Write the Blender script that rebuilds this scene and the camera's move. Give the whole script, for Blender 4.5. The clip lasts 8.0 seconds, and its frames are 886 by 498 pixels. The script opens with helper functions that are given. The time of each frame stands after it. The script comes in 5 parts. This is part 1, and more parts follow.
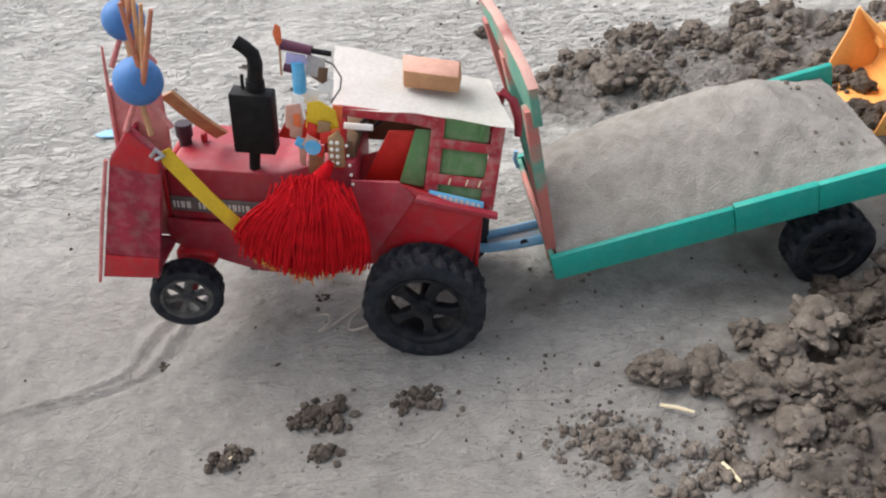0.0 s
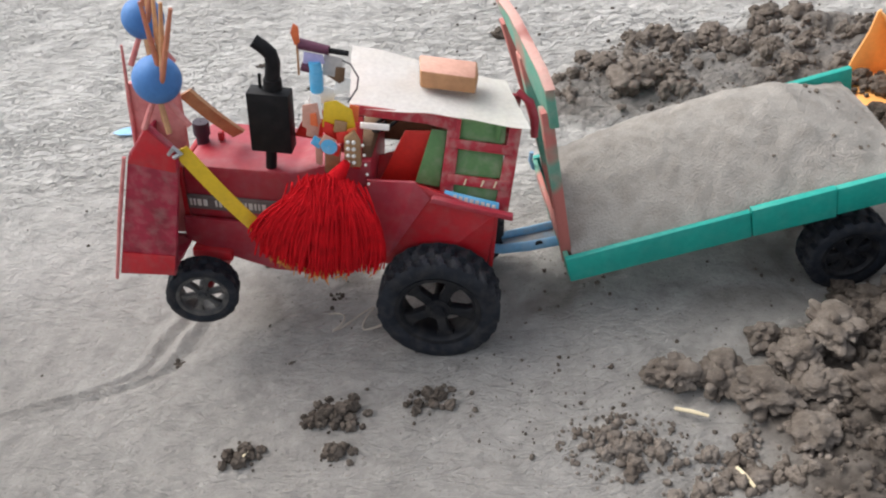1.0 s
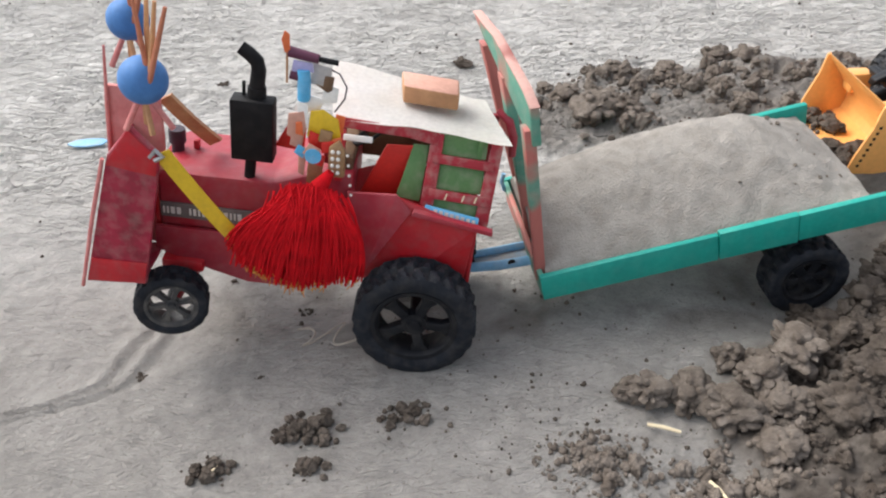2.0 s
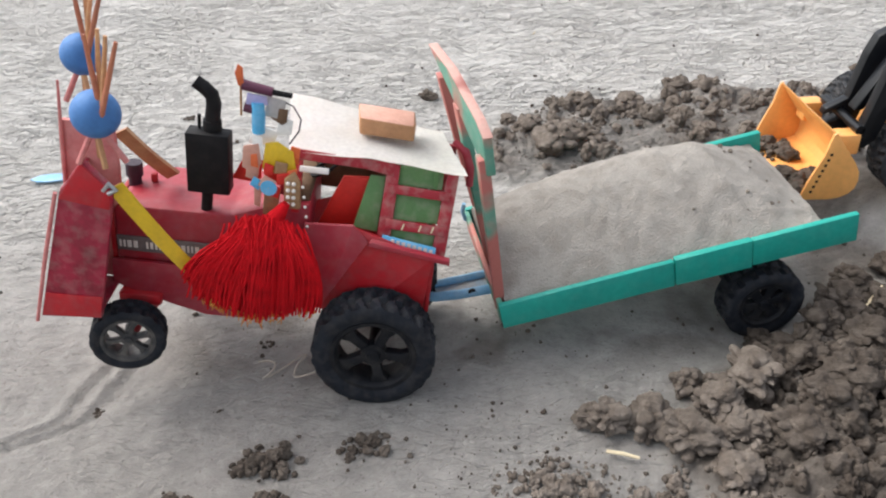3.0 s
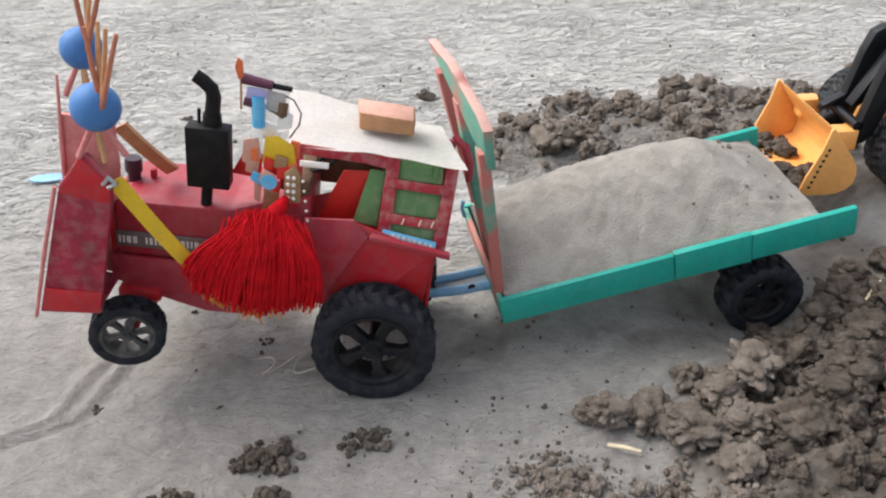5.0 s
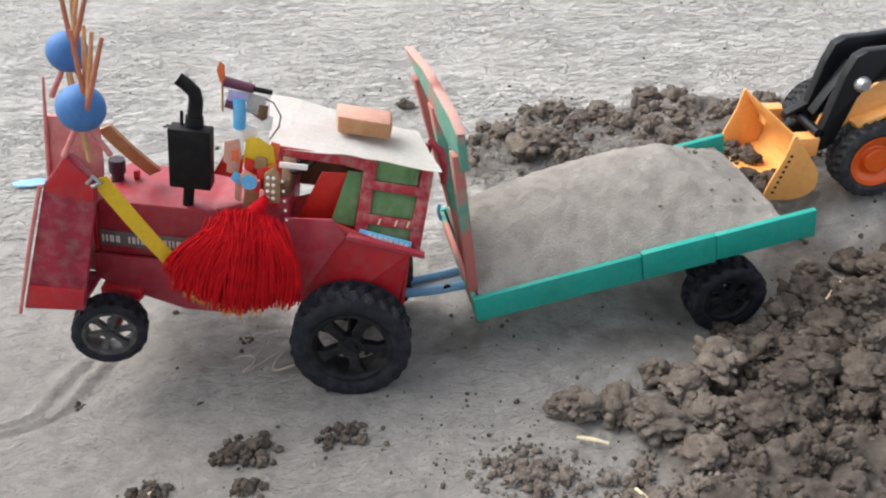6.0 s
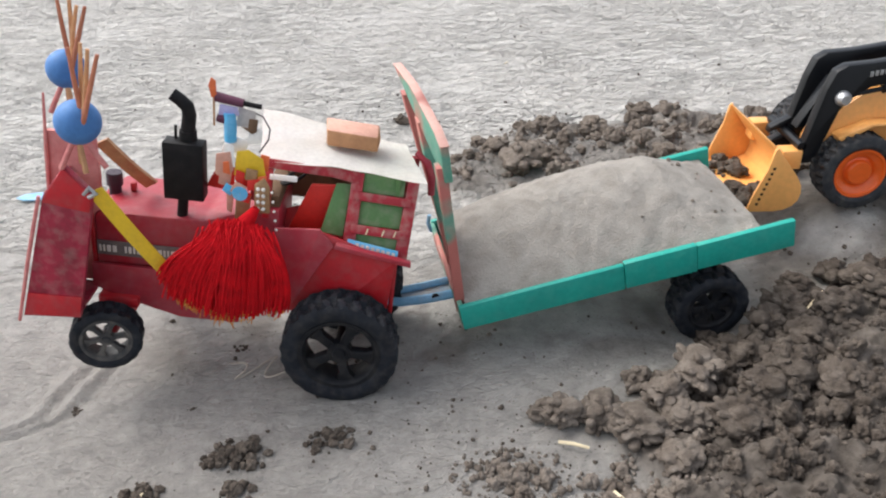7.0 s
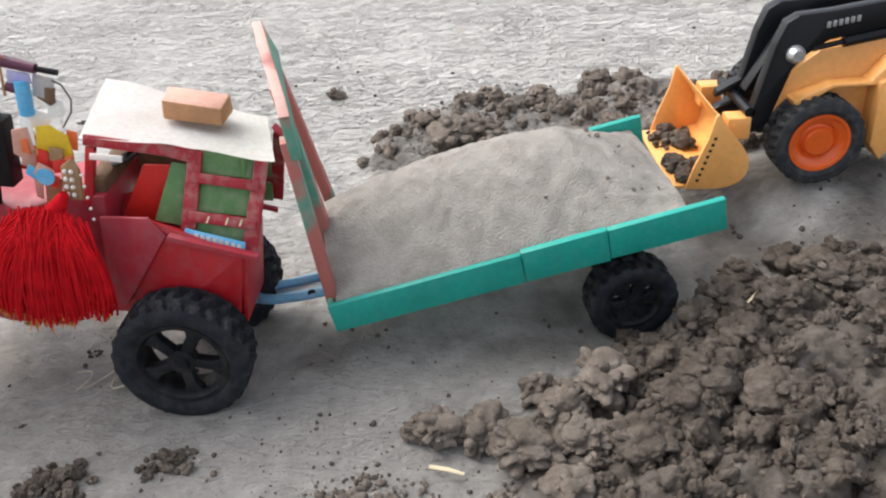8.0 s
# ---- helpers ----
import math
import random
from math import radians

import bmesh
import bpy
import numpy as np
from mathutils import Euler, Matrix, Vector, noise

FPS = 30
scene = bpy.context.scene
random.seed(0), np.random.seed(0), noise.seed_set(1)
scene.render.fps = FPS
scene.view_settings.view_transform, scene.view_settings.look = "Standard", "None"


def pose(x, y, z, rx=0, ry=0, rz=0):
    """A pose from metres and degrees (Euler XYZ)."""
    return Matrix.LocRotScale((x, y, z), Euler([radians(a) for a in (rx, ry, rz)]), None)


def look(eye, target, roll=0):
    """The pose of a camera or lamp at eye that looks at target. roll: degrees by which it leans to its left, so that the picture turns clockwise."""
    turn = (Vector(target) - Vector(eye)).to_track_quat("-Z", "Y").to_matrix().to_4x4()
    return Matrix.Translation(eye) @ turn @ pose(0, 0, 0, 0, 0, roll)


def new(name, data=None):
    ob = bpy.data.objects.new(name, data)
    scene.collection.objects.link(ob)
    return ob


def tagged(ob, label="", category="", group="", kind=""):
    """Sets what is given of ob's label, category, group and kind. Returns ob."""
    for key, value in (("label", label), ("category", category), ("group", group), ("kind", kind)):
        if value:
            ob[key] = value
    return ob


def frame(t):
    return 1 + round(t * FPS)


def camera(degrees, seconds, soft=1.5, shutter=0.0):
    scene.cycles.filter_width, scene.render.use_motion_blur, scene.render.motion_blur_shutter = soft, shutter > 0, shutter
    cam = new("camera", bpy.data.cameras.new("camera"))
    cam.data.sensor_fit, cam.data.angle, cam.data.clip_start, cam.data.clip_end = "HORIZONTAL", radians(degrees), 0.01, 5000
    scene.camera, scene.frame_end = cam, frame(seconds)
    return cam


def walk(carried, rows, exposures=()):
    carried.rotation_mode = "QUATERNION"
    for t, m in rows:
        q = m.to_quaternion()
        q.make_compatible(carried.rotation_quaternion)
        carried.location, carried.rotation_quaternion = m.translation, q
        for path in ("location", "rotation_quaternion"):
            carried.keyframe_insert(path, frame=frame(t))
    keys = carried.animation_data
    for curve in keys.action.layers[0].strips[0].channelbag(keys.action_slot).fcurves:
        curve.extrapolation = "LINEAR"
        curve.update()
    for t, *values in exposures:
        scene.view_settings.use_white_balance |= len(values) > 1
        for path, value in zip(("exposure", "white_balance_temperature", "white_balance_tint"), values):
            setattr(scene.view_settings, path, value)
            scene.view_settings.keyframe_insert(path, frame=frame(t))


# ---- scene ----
cam = camera(57.4, 8.0, soft=2.1)
PATH = [
    (0, (0.0725, 0.0299, 0.4527), (-0.0191, 0.8392, -0.1627), -7.65),
    (0.5, (0.0725, 0.0299, 0.4527), (-0.0275, 0.8392, -0.1615), -7.75),
    (1, (0.0715, 0.0295, 0.4527), (-0.0370, 0.8392, -0.1605), -7.75),
    (2.5, (0.0245, 0.0122, 0.4386), (0.0367, 0.8493, -0.1082), -1.30),
    (3, (0.0532, 0.0126, 0.4417), (0.058, 0.8564, -0.095), -2.50),
    (3.5, (0.0429, 0.012, 0.4416), (0.0545, 0.8572, -0.0926), -2.39),
    (4, (0.0403, 0.011, 0.4378), (0.0492, 0.8573, -0.0948), -2.64),
    (5.5, (0.054, 0.002, 0.4341), (0.0689, 0.8521, -0.0923), -2.19),
    (6, (0.0548, -0.0158, 0.4352), (0.0869, 0.84, -0.0811), -1.66),
    (6.5, (0.0553, -0.0275, 0.4373), (0.0825, 0.8331, -0.0712), -1.82),
    (7, (0.0739, -0.0359, 0.4389), (0.0941, 0.8311, -0.0589), -2.10),
    (7.5, (0.1341, -0.0082, 0.4123), (0.1411, 0.8523, -0.0972), -2.37),
    (8, (0.1952, 0.0508, 0.3865), (0.1784, 0.908, -0.1281), -4.07),
]
walk(cam, [(t, look(eye, target, roll)) for t, eye, target, roll in PATH], [(0, 0.78), (1.2, 0.78), (2.5, 0.88), (4, 0.84), (6.5, 0.86), (8, 0.96)])

# ---- light: a bright overcast sky with a very soft sun ----
SUN_EL, SUN_AZ = radians(52), radians(-62)
world = bpy.data.worlds.new("overcast_sky")
scene.world = world
world.use_nodes = True
wn = world.node_tree
sky = wn.nodes.new("ShaderNodeTexSky")
sky.sky_type, sky.sun_disc = "NISHITA", False
sky.sun_elevation, sky.sun_rotation = SUN_EL, SUN_AZ
sky.air_density, sky.dust_density, sky.ozone_density = 1.0, 4.0, 1.0
wn.nodes["Background"].inputs["Strength"].default_value = 0.158
veil = wn.nodes.new("ShaderNodeHueSaturation")
veil.inputs["Saturation"].default_value = 0.38
wn.links.new(sky.outputs[0], veil.inputs["Color"])
wn.links.new(veil.outputs[0], wn.nodes["Background"].inputs["Color"])
sun_data = bpy.data.lights.new("sun", "SUN")
sun_data.energy, sun_data.angle, sun_data.color = 0.8, radians(50), (1.0, 0.99, 0.975)
sun = new("sun", sun_data)
sun_dir = Vector((math.sin(SUN_AZ) * math.cos(SUN_EL), math.cos(SUN_AZ) * math.cos(SUN_EL), math.sin(SUN_EL)))
sun.matrix_world = look(sun_dir * 5, (0, 0, 0))


# ---- materials ----
def mat(name, base, rough=0.6, second=None, scale=60.0, amount=0.5, fine=500.0, bump=0.15, metal=0.0, spread=0.0,
        spec=0.5, dust=0.0, coat=0.0):
    """A material with blotches (scale) and grain (fine) between base and second, and a little dust on top."""
    m = bpy.data.materials.new(name)
    m.use_nodes = True
    nt = m.node_tree
    bs = nt.nodes["Principled BSDF"]
    second = second or tuple(c * 0.72 for c in base)
    co = nt.nodes.new("ShaderNodeTexCoord")
    n1 = nt.nodes.new("ShaderNodeTexNoise")
    n1.inputs["Scale"].default_value, n1.inputs["Detail"].default_value = scale, 6
    n1.inputs["Roughness"].default_value = 0.62
    n2 = nt.nodes.new("ShaderNodeTexNoise")
    n2.inputs["Scale"].default_value, n2.inputs["Detail"].default_value = fine, 4
    for n in (n1, n2):
        nt.links.new(co.outputs["Object"], n.inputs["Vector"])
    ramp = nt.nodes.new("ShaderNodeMapRange")
    ramp.inputs["From Min"].default_value, ramp.inputs["From Max"].default_value = 0.38, 0.68
    ramp.inputs["To Max"].default_value = amount
    nt.links.new(n1.outputs["Fac"], ramp.inputs["Value"])
    mix = nt.nodes.new("ShaderNodeMix")
    mix.data_type = "RGBA"
    mix.inputs["A"].default_value, mix.inputs["B"].default_value = (*base, 1), (*second, 1)
    nt.links.new(ramp.outputs["Result"], mix.inputs["Factor"])
    hsv = nt.nodes.new("ShaderNodeHueSaturation")
    nt.links.new(mix.outputs["Result"], hsv.inputs["Color"])
    val = nt.nodes.new("ShaderNodeMapRange")
    val.inputs["To Min"].default_value, val.inputs["To Max"].default_value = 0.85, 1.15
    nt.links.new(n2.outputs["Fac"], val.inputs["Value"])
    out_val = val.outputs["Result"]
    if spread:
        info = nt.nodes.new("ShaderNodeObjectInfo")
        geo = nt.nodes.new("ShaderNodeNewGeometry")
        both = nt.nodes.new("ShaderNodeMath")
        both.operation = "ADD"
        nt.links.new(info.outputs["Random"], both.inputs[0])
        nt.links.new(geo.outputs["Random Per Island"], both.inputs[1])
        r = nt.nodes.new("ShaderNodeMapRange")
        r.inputs["From Max"].default_value = 2.0
        r.inputs["To Min"].default_value, r.inputs["To Max"].default_value = 1 - spread, 1 + spread
        nt.links.new(both.outputs[0], r.inputs["Value"])
        mul = nt.nodes.new("ShaderNodeMath")
        mul.operation = "MULTIPLY"
        nt.links.new(out_val, mul.inputs[0])
        nt.links.new(r.outputs["Result"], mul.inputs[1])
        out_val = mul.outputs[0]
    nt.links.new(out_val, hsv.inputs["Value"])
    last = hsv.outputs["Color"]
    if dust:
        nd = nt.nodes.new("ShaderNodeTexNoise")
        nd.inputs["Scale"].default_value, nd.inputs["Detail"].default_value = 110, 8
        nt.links.new(co.outputs["Object"], nd.inputs["Vector"])
        rd = nt.nodes.new("ShaderNodeMapRange")
        rd.inputs["From Min"].default_value, rd.inputs["From Max"].default_value = 0.45, 0.75
        rd.inputs["To Max"].default_value = dust
        nt.links.new(nd.outputs["Fac"], rd.inputs["Value"])
        md = nt.nodes.new("ShaderNodeMix")
        md.data_type = "RGBA"
        md.inputs["B"].default_value = (0.42, 0.37, 0.31, 1)
        nt.links.new(rd.outputs["Result"], md.inputs["Factor"])
        nt.links.new(last, md.inputs["A"])
        last = md.outputs["Result"]
    nt.links.new(last, bs.inputs["Base Color"])
    bs.inputs["Roughness"].default_value, bs.inputs["Metallic"].default_value = rough, metal
    bs.inputs["Specular IOR Level"].default_value = spec
    bs.inputs["Coat Weight"].default_value = coat
    bs.inputs["Coat Roughness"].default_value = 0.25
    bp = nt.nodes.new("ShaderNodeBump")
    bp.inputs["Strength"].default_value, bp.inputs["Distance"].default_value = bump, 0.002
    nt.links.new(n2.outputs["Fac"], bp.inputs["Height"])
    nt.links.new(bp.outputs[0], bs.inputs["Normal"])
    return m


def ground_material():
    """Pale dry sand that turns to damp brown soil where the mesh says so (attribute soil)."""
    m = mat("sand_and_soil", (0.63, 0.610, 0.575), 0.95, (0.56, 0.540, 0.505), 9.0, 0.8, 900.0, 0.5, spec=0.2)
    nt = m.node_tree
    bs = nt.nodes["Principled BSDF"]
    link = bs.inputs["Base Color"].links[0]
    sand = link.from_socket
    at = nt.nodes.new("ShaderNodeAttribute")
    at.attribute_name = "soil"
    co = nt.nodes.new("ShaderNodeTexCoord")
    n = nt.nodes.new("ShaderNodeTexNoise")
    n.inputs["Scale"].default_value, n.inputs["Detail"].default_value = 70, 8
    nt.links.new(co.outputs["Object"], n.inputs["Vector"])
    soil = nt.nodes.new("ShaderNodeMix")
    soil.data_type = "RGBA"
    soil.inputs["A"].default_value, soil.inputs["B"].default_value = (0.085, 0.069, 0.056, 1), (0.220, 0.188, 0.160, 1)
    rn = nt.nodes.new("ShaderNodeMapRange")
    rn.inputs["From Min"].default_value, rn.inputs["From Max"].default_value = 0.35, 0.72
    nt.links.new(n.outputs["Fac"], rn.inputs["Value"])
    nt.links.new(rn.outputs["Result"], soil.inputs["Factor"])
    # specks of dark grit in the sand
    v = nt.nodes.new("ShaderNodeTexNoise")
    v.inputs["Scale"].default_value, v.inputs["Detail"].default_value = 330, 2
    nt.links.new(co.outputs["Object"], v.inputs["Vector"])
    rv = nt.nodes.new("ShaderNodeMapRange")
    rv.inputs["From Min"].default_value, rv.inputs["From Max"].default_value = 0.66, 0.74
    rv.inputs["To Max"].default_value = 0.55
    nt.links.new(v.outputs["Fac"], rv.inputs["Value"])
    speck = nt.nodes.new("ShaderNodeMix")
    speck.data_type = "RGBA"
    speck.inputs["B"].default_value = (0.2, 0.165, 0.13, 1)
    nt.links.new(rv.outputs["Result"], speck.inputs["Factor"])
    # sand mixes to a darker grey brown by a per-vertex weight
    darker_at = nt.nodes.new("ShaderNodeAttribute")
    darker_at.attribute_name = "darker"
    darker = nt.nodes.new("ShaderNodeMix")
    darker.data_type = "RGBA"
    darker.inputs["B"].default_value = (0.315, 0.296, 0.272, 1)
    nt.links.new(darker_at.outputs["Fac"], darker.inputs["Factor"])
    nt.links.new(sand, darker.inputs["A"])
    nt.links.new(darker.outputs["Result"], speck.inputs["A"])
    # grains and small pits of several sizes
    pit = nt.nodes.new("ShaderNodeTexNoise")
    pit.inputs["Scale"].default_value, pit.inputs["Detail"].default_value, pit.inputs["Roughness"].default_value = 55, 10, 0.72
    nt.links.new(co.outputs["Object"], pit.inputs["Vector"])
    rp = nt.nodes.new("ShaderNodeMapRange")
    rp.inputs["From Min"].default_value, rp.inputs["From Max"].default_value = 0.3, 0.7
    rp.inputs["To Min"].default_value, rp.inputs["To Max"].default_value = 0.79, 1.21
    nt.links.new(pit.outputs["Fac"], rp.inputs["Value"])
    grainy = nt.nodes.new("ShaderNodeHueSaturation")
    nt.links.new(speck.outputs["Result"], grainy.inputs["Color"])
    nt.links.new(rp.outputs["Result"], grainy.inputs["Value"])
    both = nt.nodes.new("ShaderNodeMix")
    both.data_type = "RGBA"
    nt.links.new(at.outputs["Fac"], both.inputs["Factor"])
    nt.links.new(grainy.outputs["Color"], both.inputs["A"])
    nt.links.new(soil.outputs["Result"], both.inputs["B"])
    nt.links.new(both.outputs["Result"], bs.inputs["Base Color"])
    # coarser grain on top of the fine one
    cg = nt.nodes.new("ShaderNodeTexNoise")
    cg.inputs["Scale"].default_value, cg.inputs["Detail"].default_value, cg.inputs["Roughness"].default_value = 150, 9, 0.7
    nt.links.new(co.outputs["Object"], cg.inputs["Vector"])
    bump = nt.nodes.new("ShaderNodeBump")
    bump.inputs["Strength"].default_value, bump.inputs["Distance"].default_value = 0.9, 0.0085
    nt.links.new(cg.outputs["Fac"], bump.inputs["Height"])
    nt.links.new(bs.inputs["Normal"].links[0].from_socket, bump.inputs["Normal"])
    # thin scratches in two sweeping directions and small round pits
    last = bump.outputs[0]
    swept = nt.nodes.new("ShaderNodeAttribute")
    swept.attribute_name = "swept"
    for turn, stretch, depth in ((0.10, (8, 66, 1), 0.0068), (-0.30, (7, 74, 1), 0.0062), (0.5, (12, 56, 1), 0.0046)):
        mp = nt.nodes.new("ShaderNodeMapping")
        mp.vector_type = "TEXTURE"
        mp.inputs["Rotation"].default_value = (0, 0, turn)
        mp.inputs["Scale"].default_value = tuple(1 / q for q in stretch)
        mp.inputs["Location"].default_value = (turn * 3, turn, 0)
        nt.links.new(co.outputs["Object"], mp.inputs["Vector"])
        sn = nt.nodes.new("ShaderNodeTexNoise")
        sn.inputs["Scale"].default_value, sn.inputs["Detail"].default_value, sn.inputs["Distortion"].default_value = 1.0, 3, 0.9
        nt.links.new(mp.outputs[0], sn.inputs["Vector"])
        off = nt.nodes.new("ShaderNodeMath")
        off.operation = "SUBTRACT"
        off.inputs[1].default_value = 0.5
        nt.links.new(sn.outputs["Fac"], off.inputs[0])
        ab = nt.nodes.new("ShaderNodeMath")
        ab.operation = "ABSOLUTE"
        nt.links.new(off.outputs[0], ab.inputs[0])
        thin = nt.nodes.new("ShaderNodeMapRange")
        thin.inputs["From Max"].default_value = 0.030
        nt.links.new(ab.outputs[0], thin.inputs["Value"])
        thin.inputs["To Min"].default_value, thin.inputs["To Max"].default_value = 0.0, 1.0
        weigh = nt.nodes.new("ShaderNodeMix")
        weigh.inputs["A"].default_value = 1.0
        nt.links.new(swept.outputs["Fac"], weigh.inputs["Factor"])
        nt.links.new(thin.outputs["Result"], weigh.inputs["B"])
        bk = nt.nodes.new("ShaderNodeBump")
        bk.inputs["Strength"].default_value, bk.inputs["Distance"].default_value = 1.0, depth
        nt.links.new(weigh.outputs["Result"], bk.inputs["Height"])
        nt.links.new(last, bk.inputs["Normal"])
        last = bk.outputs[0]
    vo = nt.nodes.new("ShaderNodeTexVoronoi")
    vo.inputs["Scale"].default_value = 75
    nt.links.new(co.outputs["Object"], vo.inputs["Vector"])
    pr = nt.nodes.new("ShaderNodeMapRange")
    pr.inputs["From Min"].default_value, pr.inputs["From Max"].default_value = 0.10, 0.30
    nt.links.new(vo.outputs["Distance"], pr.inputs["Value"])
    bk = nt.nodes.new("ShaderNodeBump")
    bk.inputs["Strength"].default_value, bk.inputs["Distance"].default_value = 0.7, 0.0045
    weigh = nt.nodes.new("ShaderNodeMix")
    weigh.inputs["A"].default_value = 1.0
    nt.links.new(swept.outputs["Fac"], weigh.inputs["Factor"])
    nt.links.new(pr.outputs["Result"], weigh.inputs["B"])
    nt.links.new(weigh.outputs["Result"], bk.inputs["Height"])
    nt.links.new(last, bk.inputs["Normal"])
    nt.links.new(bk.outputs[0], bs.inputs["Normal"])
    return m


M_GROUND = ground_material()
M_SOIL = mat("damp_soil", (0.066, 0.053, 0.043), 0.95, (0.155, 0.130, 0.108), 75, 0.85, 420, 0.9, spread=0.30, spec=0.15)
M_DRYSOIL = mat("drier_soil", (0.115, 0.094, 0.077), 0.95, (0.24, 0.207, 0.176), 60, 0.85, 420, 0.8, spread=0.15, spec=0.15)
M_LOAD = mat("fine_grey_sand", (0.335, 0.311, 0.279), 0.95, (0.235, 0.214, 0.188), 60, 0.8, 600, 0.8, spec=0.2)
M_RED = mat("red_painted_card", (0.47, 0.007, 0.015), 0.5, (0.33, 0.009, 0.020), 55, 0.8, 300, 0.12, dust=0.07)
M_MAROON = mat("dull_red_paint", (0.35, 0.014, 0.030), 0.52, (0.30, 0.040, 0.062), 40, 0.8, 250, 0.1, dust=0.10)
M_FRAME = mat("chipped_red_paint", (0.36, 0.012, 0.024), 0.55, (0.26, 0.014, 0.026), 50, 0.8, 250, 0.15, dust=0.5)
M_MAGENTA = mat("stained_crimson_card", (0.36, 0.010, 0.042), 0.5, (0.17, 0.010, 0.022), 60, 0.9, 250, 0.15, dust=0.26)
M_BRIGHT = mat("bright_red_card", (0.62, 0.022, 0.012), 0.6, (0.5, 0.02, 0.015), 60, 0.6, 300, 0.1)
M_PINK = mat("pale_pink_card", (0.62, 0.24, 0.22), 0.7, (0.5, 0.12, 0.12), 70, 0.8, 300, 0.1)
M_BLACK = mat("black_card", (0.005, 0.005, 0.006), 0.6, (0.012, 0.011, 0.012), 80, 0.6, 400, 0.1, dust=0.02, spec=0.22)
M_TYRE = mat("dusty_rubber", (0.007, 0.009, 0.014), 0.7, (0.021, 0.025, 0.033), 70, 0.7, 500, 0.2, dust=0.06, spec=0.25)
M_LTYRE = mat("dusty_grey_rubber", (0.022, 0.025, 0.030), 0.75, (0.05, 0.053, 0.058), 70, 0.4, 500, 0.2, dust=0.12, spec=0.25)
M_RIM = mat("black_plastic", (0.006, 0.007, 0.010), 0.55, (0.014, 0.015, 0.018), 70, 0.6, 400, 0.1, dust=0.05, spec=0.25)
# front rims: dusty, and greyed to put the light on the spokes into the colour
M_RIMGREY = mat("dusty_lit_grey_plastic", (0.030, 0.031, 0.034), 0.55, (0.06, 0.058, 0.056), 70, 0.6, 400, 0.1, dust=0.2)
M_TEAL = mat("teal_painted_strip", (0.004, 0.33, 0.265), 0.5, (0.006, 0.255, 0.21), 25, 0.7, 220, 0.1, dust=0.05)
M_GREEN = mat("moss_green_card", (0.085, 0.20, 0.065), 0.6, (0.13, 0.24, 0.09), 60, 0.8, 300, 0.1, dust=0.3)
M_WHITE = mat("white_card", (0.90, 0.885, 0.85), 0.8, (0.80, 0.76, 0.68), 30, 0.5, 300, 0.12)
M_WOOD = mat("raw_wood", (0.52, 0.27, 0.13), 0.7, (0.36, 0.17, 0.08), 60, 0.7, 350, 0.25)
M_WOODTOP = mat("pinkish_wood", (0.62, 0.34, 0.26), 0.7, (0.5, 0.25, 0.18), 60, 0.7, 350, 0.2)
M_STICK = mat("bamboo_stick", (0.55, 0.30, 0.14), 0.6, (0.38, 0.15, 0.07), 90, 0.8, 400, 0.2, spread=0.3)
M_STICKRED = mat("reddish_stick", (0.44, 0.16, 0.085), 0.6, (0.28, 0.09, 0.055), 90, 0.8, 400, 0.2, spread=0.2)
M_BLUE = mat("blue_foam", (0.065, 0.20, 0.47), 0.6, (0.045, 0.14, 0.35), 50, 0.8, 250, 0.12, spec=0.4)
M_SKY = mat("light_blue_plastic", (0.16, 0.42, 0.66), 0.45, (0.28, 0.5, 0.68), 60, 0.7, 300, 0.1, dust=0.25)
M_SKYDUST = mat("sandy_blue_plastic", (0.26, 0.38, 0.48), 0.7, (0.40, 0.37, 0.33), 60, 0.9, 300, 0.3, dust=0.6)
M_CYAN = mat("sky_blue_paper", (0.08, 0.42, 0.72), 0.5, (0.3, 0.55, 0.75), 70, 0.5)
M_YELLOW = mat("yellow_ribbon", (0.72, 0.47, 0.015), 0.5, (0.6, 0.38, 0.02), 50, 0.6, 300, 0.1)
M_ORANGE = mat("orange_paper", (0.75, 0.16, 0.05), 0.6)
M_PURPLE = mat("purple_plastic", (0.10, 0.02, 0.05), 0.4)
M_CAP = mat("inky_purple_plastic", (0.030, 0.014, 0.028), 0.45)
M_LILAC = mat("lilac_paper", (0.45, 0.42, 0.68), 0.6)
M_YARN = mat("red_wool_yarn", (0.54, 0.005, 0.011), 0.85, (0.34, 0.004, 0.008), 120, 0.7, 900, 0.5, spread=0.35, spec=0.15)
M_YARNTIP = mat("orange_yarn_ends", (0.60, 0.16, 0.03), 0.85, (0.62, 0.36, 0.06), 150, 0.9, 900, 0.4, spread=0.3)
M_GOLD = mat("tarnished_gold_trim", (0.42, 0.26, 0.13), 0.45, (0.25, 0.14, 0.08), 160, 0.8, 600, 0.3, metal=0.35)
M_PEARL = mat("pearl_bead", (0.8, 0.76, 0.7), 0.25, (0.6, 0.55, 0.5), 200, 0.5)
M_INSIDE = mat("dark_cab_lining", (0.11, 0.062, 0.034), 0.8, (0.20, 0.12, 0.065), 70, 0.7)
M_LABEL = mat("grey_label_strip", (0.12, 0.10, 0.10), 0.5, (0.2, 0.17, 0.16), 90, 0.6)
M_PRINT = mat("pale_print", (0.62, 0.58, 0.55), 0.6)
M_LOADER = mat("yellow_orange_plastic", (0.90, 0.43, 0.125), 0.38, (0.84, 0.39, 0.11), 30, 0.5, 200, 0.05, coat=0.2)
